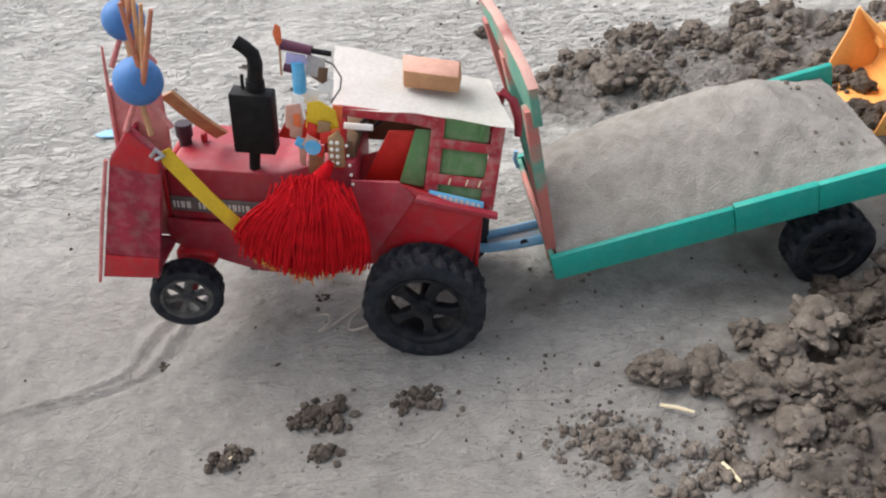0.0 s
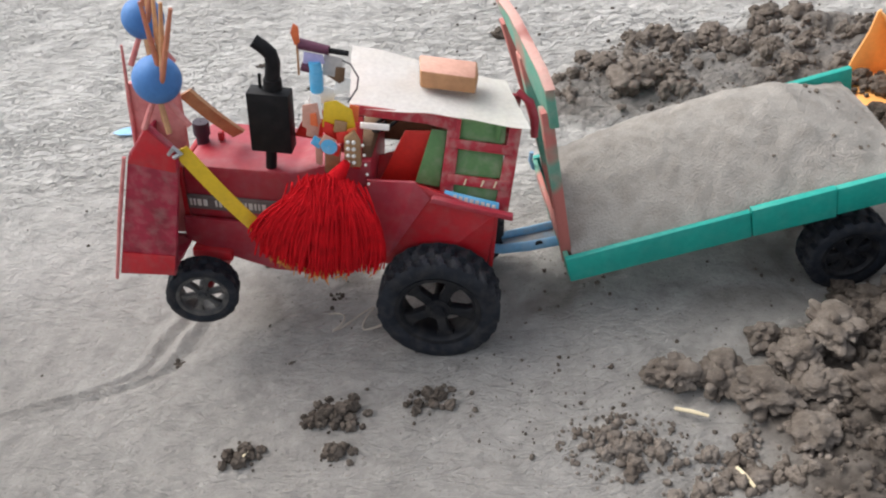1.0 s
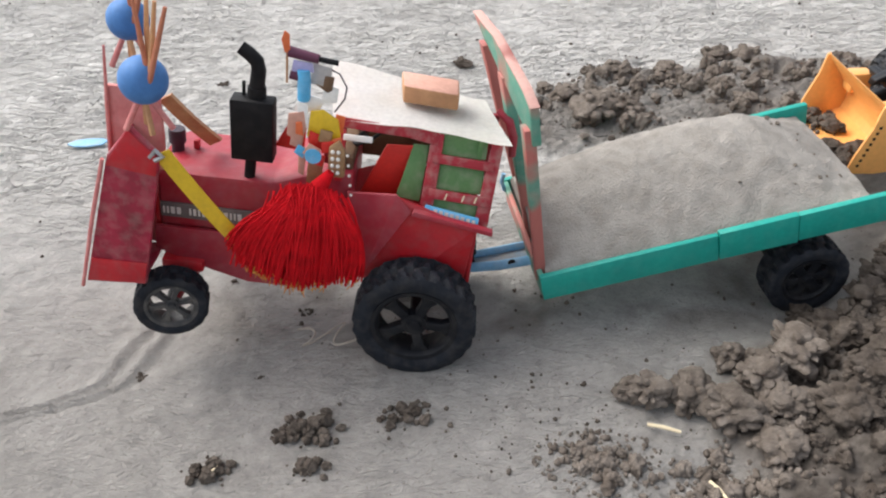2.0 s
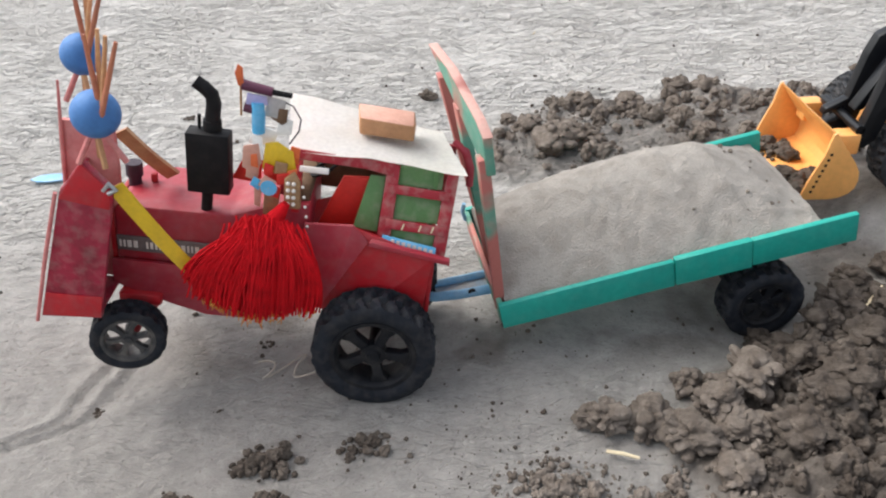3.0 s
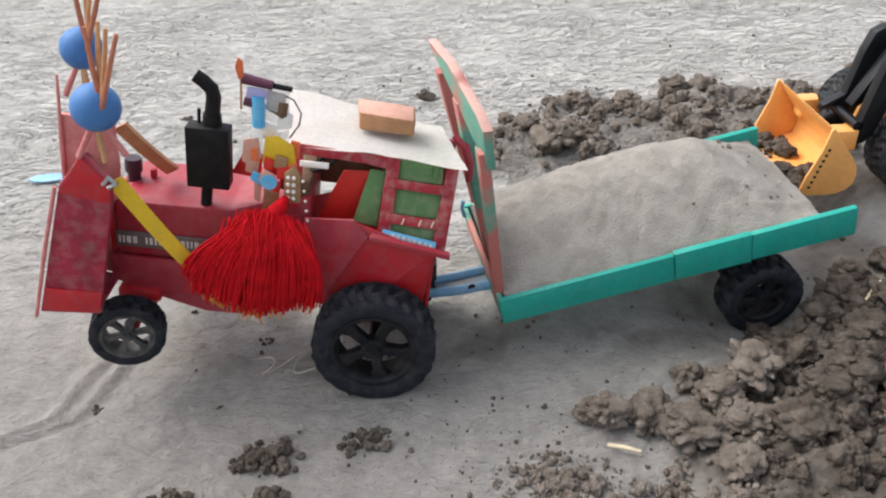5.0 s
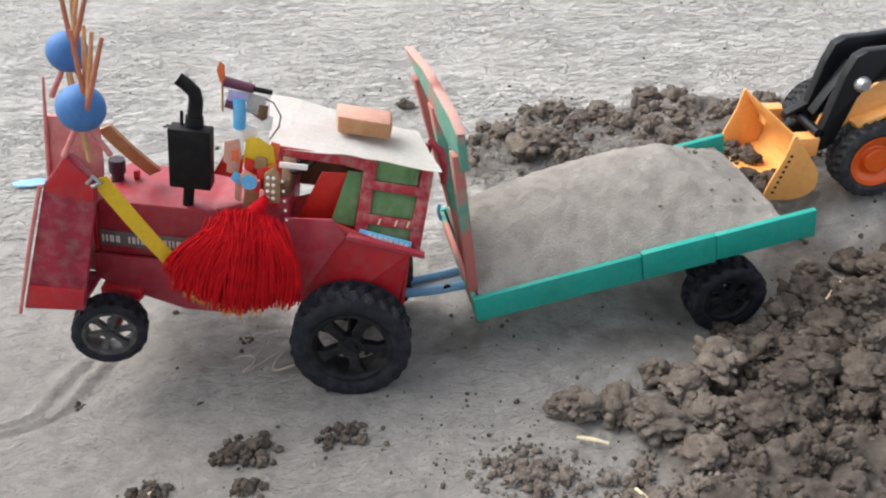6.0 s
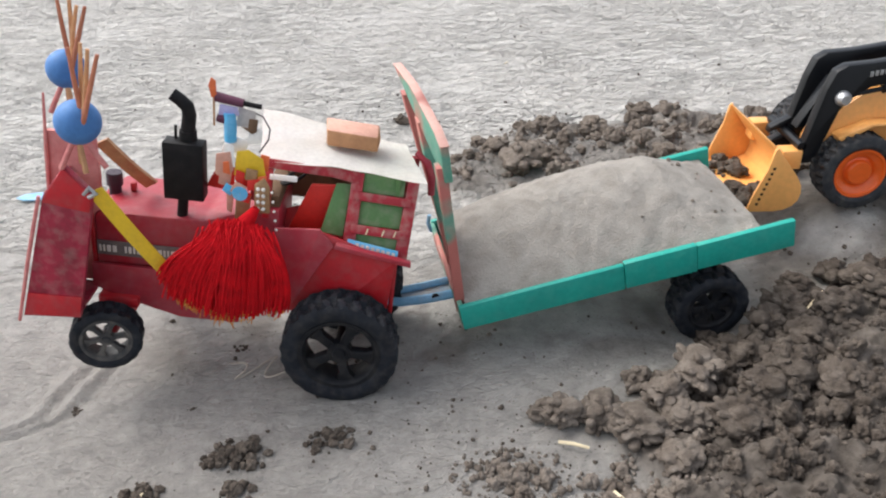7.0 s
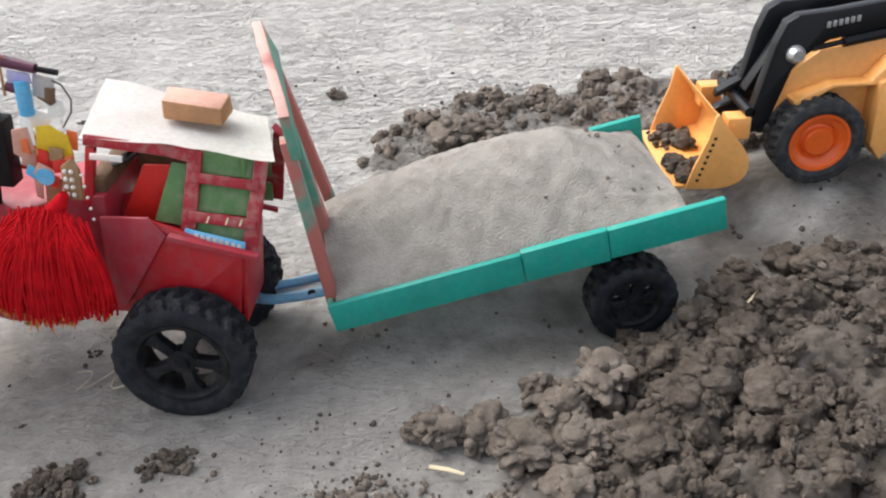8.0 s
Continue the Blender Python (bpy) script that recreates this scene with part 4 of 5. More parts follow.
def ball_ornament(x, y, z, r, sticks, top, label, seed):
    """A blue ball on a bundle of sticks that fan out above and below."""
    th = thing("ball_ornament", TM @ pose(x, y, z, 0, -4, 0), label, "ornament", "stick ornaments on the guard")
    b = ball(r, 40)
    part("ball", b, M_BLUE, th, "blue foam ball")
    rnd = random.Random(seed)
    for k in range(sticks):
        a = 2 * math.pi * (k + 0.2) / sticks
        f = k / (sticks - 1)
        h = top * (0.86 + 0.14 * rnd.random())
        root = Vector((0.006 + 0.004 * f, -r * 0.45 + 0.004 * math.sin(a), r * 0.55))
        tip = Vector((0.003 + 0.022 * f, -r * 0.3 + 0.006 * math.sin(a), h))
        part("stick", tube([root - (tip - root) * 0.15, root.lerp(tip, 0.5) + Vector((rnd.gauss(0, 0.0006), 0, 0)), tip], [0.0019, 0.0018, 0.0013], 8), M_STICK if k % 3 else M_STICKRED, th)
        low = Vector((0.0045 * math.cos(a), 0.003 * math.sin(a) - 0.003, -r * 0.85))
        part("stick", tube([low, low + Vector((0.011 * math.cos(a), 0.006 * math.sin(a), -0.020))], [0.0019, 0.0021], 8), M_STICK if k % 2 else M_PINK, th)
    return th


ball_ornament(-0.1920, 0.006, 0.1660, 0.0158, 4, 0.056, "blue ball on a bundle of thin sticks above the guard", 5)
ball_ornament(-0.2180, 0.058, 0.1845, 0.0143, 4, 0.056, "second blue ball on thin sticks at the guard", 9)


def yarn_tassel():
    th = thing("yarn_tassel", TM @ pose(-0.072, 0.018, 0.098), "big red wool yarn tassel hanging on the tractor side", "tassel")
    rnd = random.Random(21)
    red, tips = [], []
    locks = [(rnd.uniform(-1, 1), rnd.gauss(0, 0.0045), rnd.gauss(0, 0.003)) for _ in range(34)]
    for k in range(980):
        u, drop, sway = locks[k % 34]
        spread = max(-1.05, min(1.05, u + rnd.gauss(0, 0.07)))
        ex = -0.024 + 0.047 * spread + sway * 0.5
        low = -0.081 + 0.013 * spread * spread + drop * 0.7 + rnd.gauss(0, 0.002) + (0.006 if spread < -0.6 else 0.0)
        depth = rnd.random()
        y1 = -0.005 - 0.010 * depth * (1 - 0.5 * abs(spread))
        start = Vector((rnd.gauss(-0.013, 0.006) + 0.011 * spread, 0.002 - 0.004 * depth, rnd.gauss(-0.007, 0.0022) - 0.004 * spread * spread))
        mid1 = Vector((-0.014 + 0.034 * spread + rnd.gauss(0, 0.0020), y1 - 0.008, -0.010 - (0.014 if spread < 0 else 0.006) * abs(spread)))
        mid2 = Vector((-0.019 + 0.047 * spread + sway * 1.6 + rnd.gauss(0, 0.0015), y1 * 1.3 - 0.005, low * 0.58))
        end = Vector((ex + rnd.gauss(0, 0.0012), y1, low))
        pts = []
        for i in range(8):
            s = i / 7
            pts.append(((1 - s) ** 3) * start + 3 * s * (1 - s) ** 2 * mid1 + 3 * s * s * (1 - s) * mid2 + s**3 * end + Vector((0.0014 * math.sin(6 * s + 2.3 * k), 0.0006 * math.sin(8 * s + k), 0.0010 * math.sin(6 * s + k))) * s)
        red.append((pts, 0.00075))
        if rnd.random() < (0.45 if abs(spread) < 0.6 else 0.12):
            d = Vector((rnd.gauss(-0.0005, 0.0015), 0, -rnd.uniform(0.002, 0.007)))
            tips.append(([end, end + d * 0.5, end + d], 0.0005))
    tagged(part("yarn", join(*[tube(p, r, 5) for p, r in red]), M_YARN, th), kind="stuff")
    tagged(part("fringe", join(*[tube(p, [r, r, r * 0.5], 4) for p, r in tips]), M_YARNTIP, th, "orange and yellow frayed yarn ends"), kind="stuff")
    part("binding", tube([(0.000, 0.006, 0.006), (-0.006, 0.005, -0.004), (-0.010, 0.004, -0.012)], [0.003, 0.006, 0.009], 16), M_YARN, th)
    return th


yarn_tassel()


def beaded_trim():
    th = thing("beaded_trim", TM @ pose(-0.0685, 0.028, 0.097), "tarnished gold trim with pearl beads above the tassel", "trim")
    part("band", slab([(-0.006, 0), (0.006, 0.001), (0.0055, 0.022), (0.001, 0.030), (-0.006, 0.024)], 0, 0.004, 0.001), M_GOLD, th)
    for i in range(4):
        for j in range(2):
            b = ball(0.0016, 12)
            part("pearl", b, M_PEARL, th, m=pose(-0.003 + j * 0.004, -0.0008, 0.005 + i * 0.0055))
    for i in range(5):
        part("pearl", ball(0.0012, 10), M_PEARL, th, m=pose(0.0075 + 0.001 * i, -0.001, 0.020 - i * 0.008))
    return th


beaded_trim()


def paper_ornament():
    """A cluster of cut papers, beads and feathers on the near windscreen corner."""
    th = thing("paper_ornament", TM @ pose(-0.0845, 0.034, 0.112) @ Matrix.Scale(1.08, 4), "cluster of coloured papers and beads tied to the cab corner", "ornament")
    def leaf(name, pts, y, material, label, tilt=0):
        b = slab(pts, y, y + 0.0012, 0.0004)
        b.transform(Matrix.Rotation(radians(tilt), 4, "Z"))
        part(name, b, material, th, label)
    leaf("paper", [(-0.006, 0.012), (0.010, 0.008), (0.016, 0.014), (0.014, 0.026), (0.004, 0.032), (-0.004, 0.030)], 0.0, M_YELLOW, "yellow paper")
    leaf("paper", [(0.002, 0.010), (0.010, 0.010), (0.011, 0.018), (0.003, 0.019)], -0.002, M_GOLD, "tan paper square")
    leaf("paper", [(0.011, 0.006), (0.017, 0.008), (0.017, 0.015), (0.011, 0.013)], -0.0024, M_ORANGE, "orange red paper square")
    leaf("paper", [(-0.005, 0.009), (0.001, 0.008), (0.002, 0.015), (-0.004, 0.017)], -0.0018, M_BRIGHT, "red paper square")
    leaf("paper", [(-0.002, -0.006), (0.005, -0.008), (0.007, 0.000), (0.000, 0.002)], -0.0030, M_BRIGHT, "red paper square")
    leaf("paper", [(-0.013, 0.020), (-0.005, 0.018), (-0.006, 0.034), (-0.012, 0.036)], -0.0008, M_WHITE, "cream paper strip")
    leaf("paper", [(0.004, 0.002), (0.012, 0.004), (0.012, 0.012), (0.004, 0.010)], -0.003, M_BRIGHT, "red paper")
    leaf("paper", [(-0.008, 0.001), (-0.001, -0.002), (0.004, 0.005), (-0.004, 0.009)], -0.004, M_WOODTOP, "tan paper")
    leaf("paper", [(-0.014, 0.000), (-0.008, -0.004), (-0.006, 0.003), (-0.011, 0.006)], -0.002, M_CYAN, "blue paper")
    b = lathe([(0.0004, 0), (0.0055, 0), (0.0055, 0.0012), (0.0004, 0.0012)], 20)
    part("disc", b, M_CYAN, th, "blue paper disc", pose(-0.001, -0.0045, 0.000))
    leaf("paper", [(-0.019, 0.012), (-0.012, 0.008), (-0.006, 0.016), (-0.008, 0.030), (-0.018, 0.027)], -0.001, M_WOODTOP, "peach paper")
    leaf("paper", [(-0.013, 0.014), (-0.008, 0.013), (-0.009, 0.023), (-0.013, 0.022)], -0.0025, M_ORANGE, "orange paper")
    part("ring", tube([(-0.009, 0.004, 0.036), (-0.0088, 0.003, 0.046), (-0.0095, 0.004, 0.056)], [0.0042, 0.0044, 0.0040], 14), M_CYAN, th, "glossy blue bead")
    part("bead", tube([(-0.019, 0.006, 0.066), (0.000, 0.004, 0.064)], [0.0036, 0.003], 12), M_PURPLE, th, "purple bead tube")
    part("bead", tube([(0.000, 0.004, 0.064), (0.012, 0.004, 0.063)], [0.0018, 0.0018], 10), M_BLACK, th, "thin dark rod")
    leaf("paper", [(-0.017, 0.054), (-0.003, 0.055), (-0.004, 0.061), (-0.016, 0.062)], 0.003, M_LILAC, "lilac paper")
    part("bead", tube([(-0.018, 0.004, 0.052), (-0.008, 0.004, 0.050)], 0.003, 12), M_PURPLE, th, "purple bead tube")
    leaf("feather", [(-0.0215, 0.066), (-0.018, 0.066), (-0.0185, 0.078), (-0.0215, 0.080), (-0.0235, 0.074)], 0.003, M_ORANGE, "orange paper feather")
    leaf("paper", [(0.002, 0.034), (0.012, 0.036), (0.013, 0.046), (0.004, 0.048)], 0.004, M_WHITE, "white paper")
    leaf("paper", [(-0.002, 0.048), (0.003, 0.047), (0.004, 0.054), (0.010, 0.054), (0.009, 0.045), (0.006, 0.043)], 0.002, M_INSIDE, "dark cut paper")
    part("wire", tube([(0.011, 0.003, 0.030), (0.017, 0.003, 0.040), (0.018, 0.003, 0.048), (0.013, 0.004, 0.056), (0.008, 0.004, 0.058)], 0.0006, 6), M_WIRE, th)
    part("stem", tube([(-0.020, 0.004, 0.046), (-0.020, 0.004, 0.076)], 0.0008, 6), M_STICK, th)
    leaf("panel", [(-0.006, -0.024), (0.003, -0.026), (0.006, -0.004), (-0.005, -0.003)], 0.002, M_GOLD, "beige hanging strip")
    leaf("panel", [(-0.012, -0.018), (-0.008, -0.020), (-0.006, 0.002), (-0.012, 0.002)], 0.003, M_WOODTOP, "beige hanging strip")
    leaf("paper", [(-0.032, -0.012), (-0.012, -0.014), (-0.010, 0.008), (-0.016, 0.016), (-0.024, 0.004)], 0.026, M_BRIGHT, "red paper")
    leaf("paper", [(-0.016, 0.026), (0.000, 0.026), (0.004, 0.036), (-0.012, 0.040)], 0.006, M_WHITE, "cream paper")
    leaf("paper", [(-0.004, 0.000), (0.006, 0.002), (0.004, 0.012), (-0.006, 0.010)], 0.003, M_BRIGHT, "red paper")
    leaf("paper", [(-0.018, 0.002), (-0.010, 0.000), (-0.008, 0.014), (-0.016, 0.016)], 0.004, M_WOODTOP, "cream paper")
    leaf("paper", [(0.010, 0.016), (0.017, 0.015), (0.018, 0.027), (0.012, 0.028)], 0.004, M_ORANGE, "orange paper")
    leaf("paper", [(0.004, -0.008), (0.012, -0.010), (0.014, 0.004), (0.006, 0.006)], 0.004, M_MAROON, "dark red paper")
    leaf("paper", [(-0.006, 0.046), (0.006, 0.044), (0.008, 0.058), (-0.004, 0.060)], 0.007, M_PRINT, "grey white paper")
    return th


paper_ornament()


# ---- toy trailer ----
def twisted(bm):
    """The headboard has warped: its far upper end leans forward."""
    for v in bm.verts:
        v.co.x -= 0.190 * v.co.y * (v.co.z / 0.18) ** 2
    return bm


def toy_trailer():
    t = thing("toy_trailer", pose(0.105, 0.538, 0.034, 3.5, -10, 6), "homemade flat toy trailer with teal rims and a painted headboard", "toy trailer")
    L, Wd = 0.295, 0.145
    part("bed", slab([(0.001, 0.003), (0.272, 0.003), (0.272, Wd - 0.003), (-0.003, Wd - 0.003)], 0.0, 0.004, 0.0008, "z"), M_TEAL, t)
    for y0, y1 in ((-0.0025, 0.0025), (Wd - 0.0025, Wd + 0.0025)):
        for x0, x1, z1, pr in ((-0.003 if y0 < 0.1 else -0.006, 0.1420, 0.0200, 0), (0.1425, 0.2065, 0.0222, 0.0012), (0.207, L if y0 < 0.1 else 0.282, 0.0212 if y0 < 0.1 else 0.0230, 0.0006)):
            part("side_rim", slab([(x0, -0.0045), (x1, -0.0045 - 0.0012), (x1, z1), (x0, z1)], y0 - pr, y1 + (pr if y1 > 0.1 else 0), 0.0008), M_TEAL, t, "teal painted wooden rim strip")
    part("front_rim", slab([(-0.0035, 0.003), (0.0008, 0.003), (-0.0030, Wd - 0.003), (-0.0073, Wd - 0.003)], -0.0045, 0.0190, 0.0008, "z"), M_HEAD, t)
    hb = part("headboard", twisted(slab([(0.010, 0.163), (0.026, 0.170), (0.085, 0.185), (0.138, 0.184), (0.138, 0.160), (0.09, 0.158), (0.034, 0.139), (0.010, 0.132)], 0.0045, 0.0115, 0.0012, "x")), M_HEAD, t, "worn green and pink painted wooden headboard")
    hb.matrix_basis = pose(-0.0065, 0, 0.003, 0, 5.0, -3.5)
    for y0, y1 in ((0.010, 0.022), (0.066, 0.080), (0.126, 0.139)):
        zt = 0.145 if y0 < 0.03 else 0.160
        part("post", twisted(slab([(y0, 0.004), (y1, 0.004), (y1 + 0.002, zt), (y0 + 0.002, zt)], 0.0000, 0.0085, 0.001, "x")), M_POST if y0 != 0.066 else M_HEAD, hb)
    part("top_edge", twisted(slab([(0.010, 0.1632), (0.026, 0.1702), (0.085, 0.1852), (0.138, 0.1842), (0.138, 0.1865), (0.084, 0.1875), (0.025, 0.1723), (0.008, 0.165)], 0.0045, 0.0118, 0.0004, "x")), M_HEADTOP, hb, "worn pink top edge")
    for y, rz in ((-0.003, 0), (Wd + 0.003, 180)):
        wheel(t, "wheel", 0.0355, 0.028, pose(0.2205, y, -0.0555, 0, 10, rz), 18, "knob", 6, 0.022, hub=0.34, tyre_label="black knobbly toy tyre")
    part("axle", join(tube([(0.2205, 0.012, -0.0555), (0.2205, Wd - 0.012, -0.0555)], 0.004, 12), box(0.202, 0.239, 0.04, 0.052, -0.058, 0.0, 0.001), box(0.202, 0.239, Wd - 0.052, Wd - 0.04, -0.058, 0.0, 0.001)), M_BLACK, t)
    plate = [(-0.002, 0.044), (-0.030, 0.047), (-0.052, 0.052), (-0.062, 0.057), (-0.065, 0.062), (-0.061, 0.067), (-0.050, 0.069), (-0.026, 0.067), (-0.003, 0.066)]
    db = part("drawbar", slab(plate, -0.0035, -0.0005, 0.0006, "z"), M_SKYDUST, t, "dusty light blue plastic tow plate")
    part("lip", tube([(x, y, 0.0012) for x, y in plate], 0.0042, 10, 0.8), M_SKY, db, "rounded blue edge of the tow plate")
    # no opening is cut: a black disc gives the shade inside the hole
    part("hole_disc", lathe([(0.0004, -0.0004), (0.0034, -0.0004), (0.0030, 0.0016), (0.0004, 0.0016)], 20), M_BLACK, db, "black disc in place of the shaded hole in the tow plate", pose(-0.020, 0.0435, 0.0035, 20, 0, 0))
    part("hook", tube([(-0.003, 0.135, 0.012), (-0.008, 0.134, 0.016), (-0.009, 0.133, 0.026), (-0.006, 0.133, 0.034)], 0.002, 8), M_SKY, t, "blue wire hook")
    return t


trailer = toy_trailer()
LM = trailer.matrix_basis


def sand_load():
    xs, ys = np.linspace(0.0032, 0.272, 120), np.linspace(0.0032, 0.1418, 64)
    gx, gy = np.meshgrid(xs, ys)
    u, v = (gx - 0.003) / 0.281, (gy - 0.0032) / 0.1406
    gx = gx - 0.0035 * v * (1 - u)
    ridge = np.interp(u, [0, 0.12, 0.35, 0.58, 0.72, 0.83, 0.94, 1], [0.044, 0.053, 0.063, 0.063, 0.057, 0.041, 0.018, 0.008])
    edge = np.interp(u, [0, 0.5, 0.8, 0.95, 1], [0.014, 0.0165, 0.0165, 0.012, 0.006])
    across = np.where(v < 0.62, np.sin(np.pi / 2 * np.clip(v / 0.62, 0, 1)) ** 0.95, np.cos(np.pi / 2 * np.clip((v - 0.62) / 0.38, 0, 1)) ** 0.7)
    z = edge + (ridge - edge) * across + 0.0040 * fbm(gx * 60, gy * 60, 51, 4) + 0.0020 * fbm(gx * 170, gy * 170, 52, 3) + 0.0012 * lumps(gx * 120, gy * 120, 57) * step(0.0, 0.12, fbm(gx * 30, gy * 30, 58, 2))
    bm = bmesh.new()
    top = [[bm.verts.new((gx[j, i], gy[j, i], max(z[j, i], 0.0062))) for i in range(len(xs))] for j in range(len(ys))]
    for j in range(len(ys) - 1):
        for i in range(len(xs) - 1):
            bm.faces.new((top[j][i], top[j][i + 1], top[j + 1][i + 1], top[j + 1][i]))
    rim = [e for e in bm.edges if len(e.link_faces) == 1]
    down = bmesh.ops.extrude_edge_only(bm, edges=rim)
    for v in down["geom"]:
        if isinstance(v, bmesh.types.BMVert):
            v.co.z = 0.0042
    bmesh.ops.recalc_face_normals(bm, faces=bm.faces[:])
    ob = part("sand_load", bm, M_LOAD, m=LM.copy())
    rnd = random.Random(8)
    for k in range(13):
        i, j = rnd.randint(60, 114), rnd.randint(8, 50)
        if k < 10:
            i = rnd.randint(92, 114)
        r = 0.0012 + 0.0022 * rnd.random() ** 2
        c = clod_shape(140 + k, 2)
        c.transform(Matrix.Scale(r, 4))
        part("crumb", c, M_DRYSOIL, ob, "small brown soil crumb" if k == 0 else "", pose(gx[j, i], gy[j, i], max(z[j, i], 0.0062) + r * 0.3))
    return tagged(ob, "heaped load of grey sand on the trailer bed", "sand")


sand_load()


# ---- toy wheel loader ----
def toy_loader():
    t = thing("toy_loader", pose(0.510, 0.687, 0.087) @ Matrix.Scale(0.935, 4), "yellow orange plastic toy wheel loader with a lowered bucket", "toy loader")
    for x in (0.0, 0.135):
        for y, rz in ((0.0, 0), (0.158, 180)):
            wheel(t, "wheel", 0.0418, 0.036, pose(x + 0.003, y, -0.001, 0, 0, rz), 26, "bar", 0, 0.027, M_LRIM, 0.5, "black ribbed tyre", "glossy orange wheel hub", M_LTYRE)
    part("axle", tube([(0, 0.03, 0), (0, 0.128, 0)], 0.007, 12), M_LBLACK, t)
    part("axle", tube([(0.135, 0.03, 0), (0.135, 0.128, 0)], 0.007, 12), M_LBLACK, t)
    body = part("body", slab([(-0.034, 0.012), (-0.0195, 0.058), (-0.012, 0.065), (0.004, 0.0775), (0.060, 0.0850), (0.085, 0.094), (0.19, 0.094), (0.195, 0.02), (0.15, -0.012), (0.03, -0.012)], 0.034, 0.101, 0.003), M_LOADER, t)
    part("side_skirt", slab([(-0.022, 0.036), (0.012, 0.050), (0.046, 0.050), (0.062, 0.070), (0.20, 0.072), (0.20, 0.040), (0.060, 0.030), (0.052, 0.046), (0.014, 0.046), (-0.018, 0.028)], 0.016, 0.036, 0.002), M_LOADER, body)
    part("step_box", slab([(0.052, 0.050), (0.062, 0.056), (0.074, 0.050), (0.074, -0.012), (0.066, -0.026), (0.054, -0.010)], 0.010, 0.034, 0.0015), M_LOADER, body)
    part("side_skirt", slab([(-0.022, 0.036), (0.012, 0.050), (0.046, 0.050), (0.062, 0.070), (0.20, 0.072), (0.20, 0.040), (0.060, 0.030), (0.052, 0.046), (0.014, 0.046), (-0.018, 0.028)], 0.099, 0.119, 0.002), M_LOADER, body)
    part("undercarriage", box(0.03, 0.12, 0.045, 0.09, -0.030, -0.010, 0.003), M_LBLACK, t)
    part("cab", box(0.10, 0.18, 0.040, 0.095, 0.098, 0.165, 0.006), M_LOADER, t)
    for y0, y1 in ((0.016, 0.030), (0.062, 0.076)):
        arm = part("lift_arm", slab([(-0.078, 0.015), (-0.070, 0.007), (-0.052, 0.008), (-0.042, 0.016), (-0.0275, 0.066), (-0.018, 0.078), (0.000, 0.0905), (0.048, 0.099), (0.125, 0.112), (0.125, 0.142), (0.044, 0.1225), (0.002, 0.1170), (-0.028, 0.1150), (-0.0385, 0.109), (-0.0455, 0.090), (-0.0575, 0.034), (-0.062, 0.022)], y0, y1, 0.002), M_LBLACK, t, "satin black plastic lift arm")
        part("pin", lathe([(0.0005, -0.010), (0.0050, -0.010), (0.0078, -0.006), (0.0082, -0.002), (0.0060, 0.004), (0.0005, 0.004)], 20), M_PIN, arm, "grey steel pin", pose(-0.0285, y0 if y0 < 0.05 else y1, 0.0815))
        for k in range(6):
            x = -0.004 + k * 0.0050
            if y0 < 0.05:
                part("print_bar", box(x, x + 0.0034, y0 - 0.0006, y0, 0.1050 + 0.16 * (x - 0.012), 0.1105 + 0.16 * (x - 0.012), 0.0001), M_PIN, arm)
        part("ram", join(tube([(-0.012, y0 + 0.002, 0.084), (0.02, y0 + 0.002, 0.0895)], 0.0026, 12), tube([(0.014, y0 + 0.002, 0.0885), (0.10, y0 + 0.002, 0.102)], 0.0050, 14)), M_LBLACK, arm)
    part("cross_link", slab([(-0.060, 0.040), (-0.050, 0.040), (-0.022, 0.092), (-0.030, 0.096)], 0.038, 0.054, 0.002), M_LBLACK, t)
    part("cross_bar", tube([(-0.060, 0.016, 0.028), (-0.060, 0.100, 0.028)], 0.005, 12), M_LBLACK, t)
    part("tilt_link", hull([(-0.078, 0.062, 0.026), (-0.076, 0.062, 0.033), (-0.040, 0.062, 0.052), (-0.036, 0.062, 0.045), (-0.078, 0.074, 0.026), (-0.076, 0.074, 0.033), (-0.040, 0.074, 0.052), (-0.036, 0.074, 0.045)], 0.0012), M_LBLACK, t, "dark tilt link behind the bucket")
    # bucket: curved shell between two side plates
    SX = 0.006
    prof = [(-0.140, -0.040), (-0.120, -0.0405), (-0.094, -0.040), (-0.080, -0.034), (-0.0735, -0.022), (-0.0735, -0.008), (-0.079, 0.006), (-0.088, 0.022), (-0.096, 0.036), (-0.103, 0.050)]
    prof = [(a + SX, -0.006 + (c + 0.006) * 0.79) for a, c in prof]
    inner = [(a - (0.003 if i > 3 else 0.0), b + (0.003 if i < 5 else 0.0015)) for i, (a, b) in enumerate(prof)]
    y0, y1 = -0.012, 0.128
    b = part("bucket", slab(prof + inner[::-1], y0 + 0.0035, y1 - 0.0035, 0.0006), M_LOADER, t, "yellow orange plastic bucket with soil crumbs")
    side = [(-0.128, -0.040), (-0.098, -0.0415), (-0.087, -0.0395), (-0.0785, -0.0345), (-0.0730, -0.0265), (-0.0712, -0.016), (-0.0725, -0.004), (-0.078, 0.009), (-0.095, 0.036), (-0.1035, 0.052), (-0.1065, 0.049), (-0.111, 0.022), (-0.122, -0.014)]
    side = [(a + SX, -0.006 + (c + 0.006) * 0.79) for a, c in side]
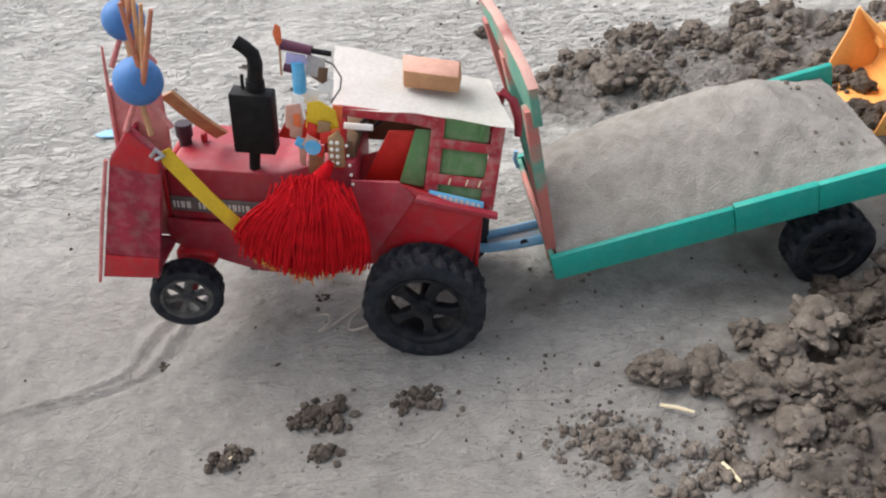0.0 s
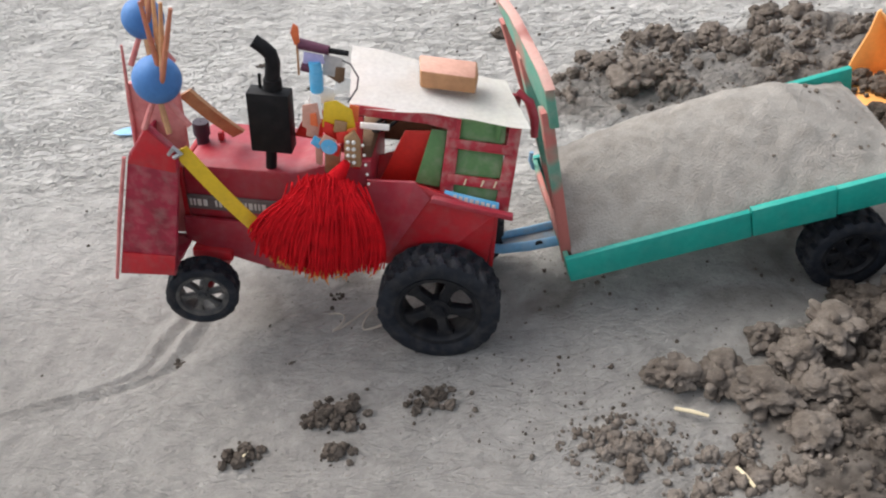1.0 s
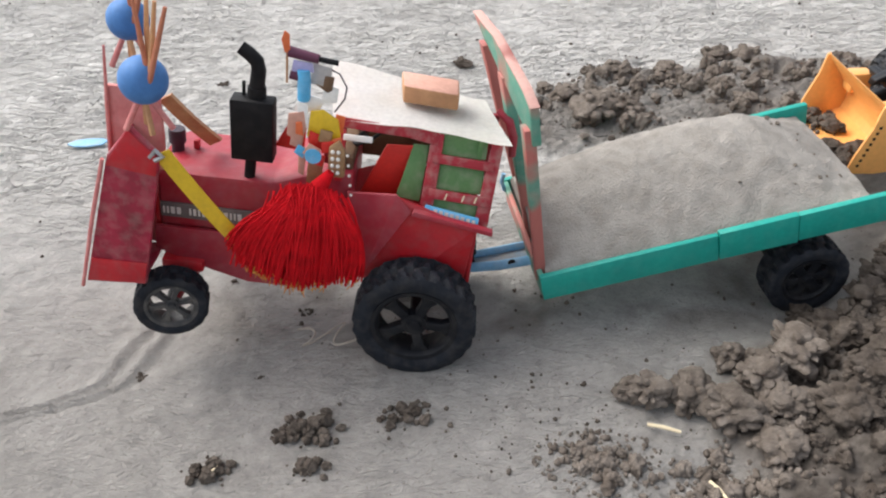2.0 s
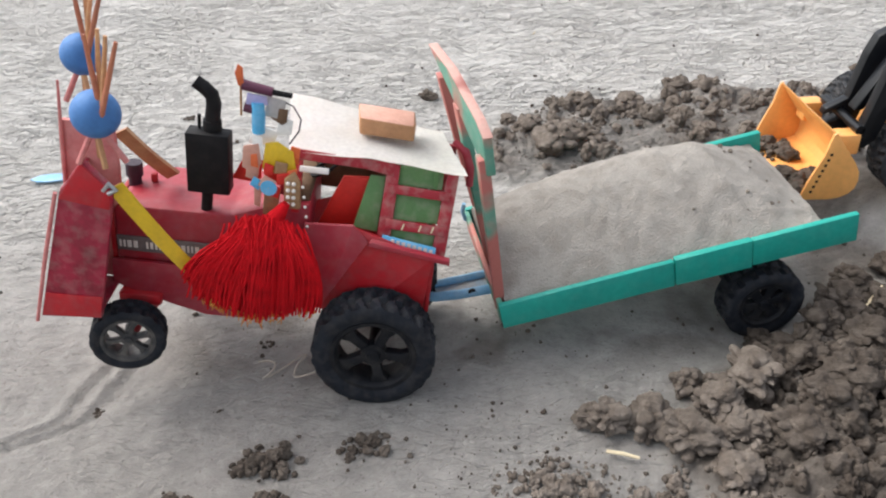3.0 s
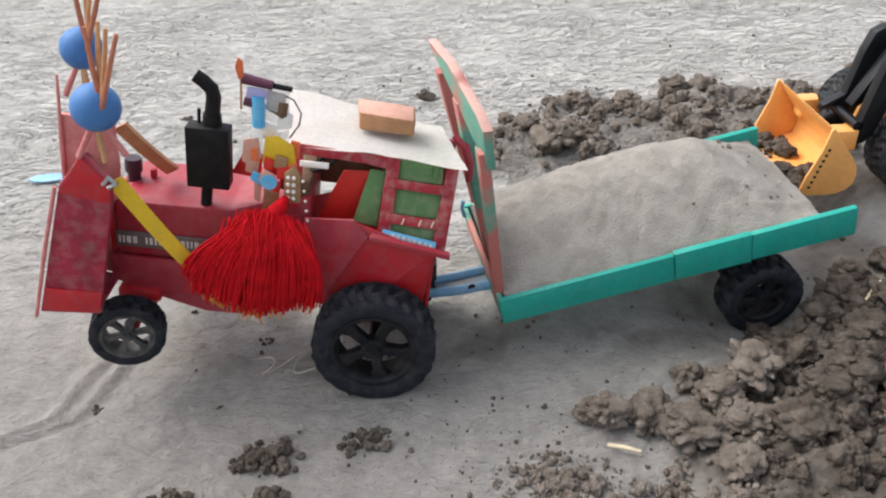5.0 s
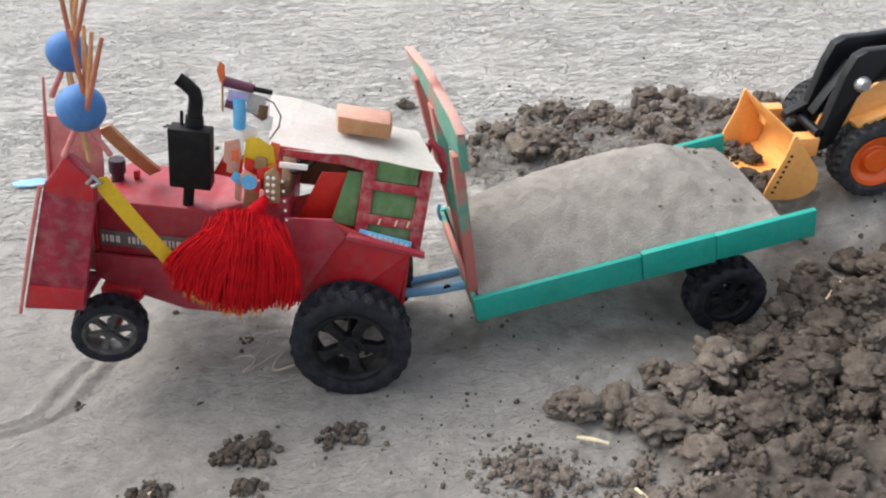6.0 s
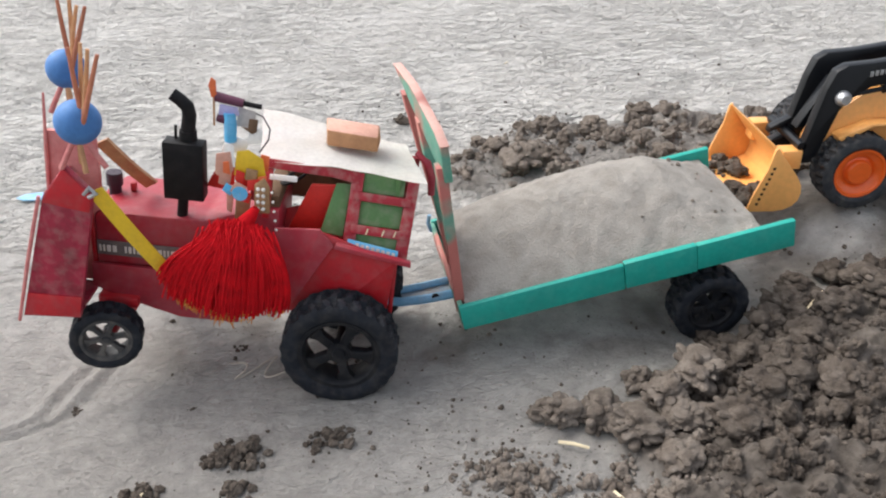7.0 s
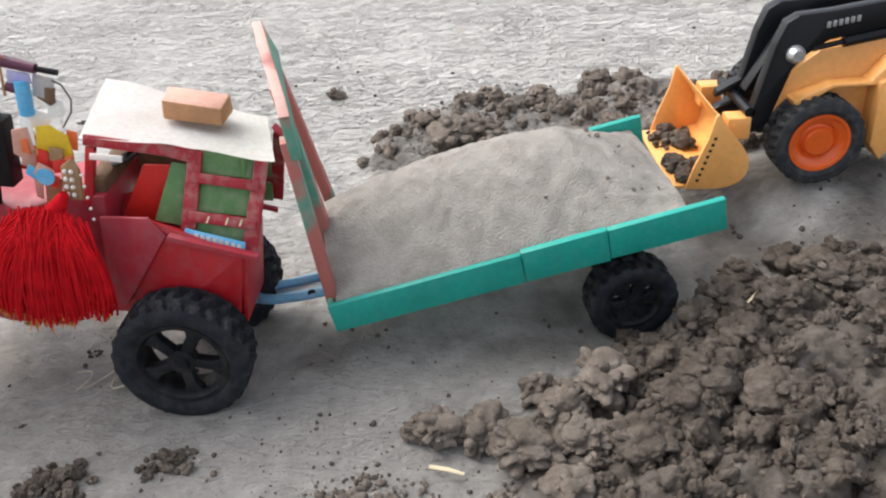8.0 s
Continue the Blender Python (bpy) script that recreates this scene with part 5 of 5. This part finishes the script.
    for a, c in ((y0, y0 + 0.003), (y1 - 0.003, y1)):
        sp = part("side_plate", slab(side, a, c, 0.0008), M_LOADER, b)
        for k in range(8):
            x, z = -0.1115 + k * 0.0018, -0.024 + k * 0.0058
            yy = a - 0.0006 if a < 0.05 else c
            part("notch", box(x - 0.0014, x + 0.0014, yy, yy + 0.0006, z - 0.0014, z + 0.0014, 0.0003), M_LBLACK, sp)
    part("hinge_block", box(-0.080, -0.058, 0.014, 0.034, 0.002, 0.024, 0.002), M_LOADER, b)
    part("hinge_block", box(-0.080, -0.058, 0.100, 0.120, 0.002, 0.024, 0.002), M_LOADER, b)
    return t


loader = toy_loader()


def bucket_soil():
    rnd = random.Random(4)
    bms = []
    for k in range(110):
        r = 0.0018 + 0.010 * rnd.random() ** 3
        c = clod_shape(60 + k, 3)
        c.transform(Matrix.Translation((rnd.uniform(-0.128, -0.086), rnd.choice((rnd.uniform(0.0, 0.035), rnd.uniform(0.07, 0.118))), -0.030 + r * 0.6)) @ Matrix.Scale(r, 4))
        bms.append(c)
    ob = part("bucket_soil", join(*bms), M_SOIL, m=loader.matrix_basis.copy())
    return tagged(ob, "brown soil crumbs lying in the loader bucket", "soil", kind="stuff")


bucket_soil()


# ---- small litter on the ground ----
def straw(x, y, length, ang, r=0.0014):
    z = height_at(x, y) + r
    d = Vector((math.cos(ang), math.sin(ang), 0)) * length / 2
    ob = part("straw", tube([-d, Vector((0, 0, 0.001)), d], [r, r * 1.1, r * 0.8], 6, 0.6), M_STRAW, m=Matrix.Translation((x, y, z + 0.004)))
    return tagged(ob, "short pale piece of straw on the soil", "straw", "straw pieces")


straw(0.180, 0.426, 0.024, -0.35)
straw(0.205, 0.372, 0.018, -1.1)
straw(0.43, 0.575, 0.04, 0.8)
straw(-0.145, 0.40, 0.010, 1.2)
straw(0.223, 1.298, 0.010, 1.0)


def blue_shard():
    x, y = -0.405, 0.884
    pts = [(-0.024, 0.0), (-0.014, 0.007), (0.0, 0.009), (0.018, 0.007), (0.026, 0.002), (0.018, -0.006), (0.0, -0.008), (-0.014, -0.006)]
    ob = part("plastic_shard", slab(pts, 0, 0.002, 0.0006, "z"), M_SKY, m=pose(x, y, height_at(x, y) + 0.004, 8, 0, 4))
    return tagged(ob, "light blue plastic shard lying on the sand", "plastic shard")


blue_shard()


def string():
    pts = []
    for i in range(40):
        a = i / 39
        x, y = -0.105 + 0.075 * a + 0.010 * math.sin(a * 19), 0.535 + 0.012 * math.cos(a * 15)
        pts.append((x, y, height_at(x, y) + 0.0025 + 0.006 * abs(math.sin(a * 11))))
    ob = part("string", tube(pts, 0.0008, 6), M_STRING)
    return tagged(ob, "loose curled grey string lying under the tractor", "string")


string()
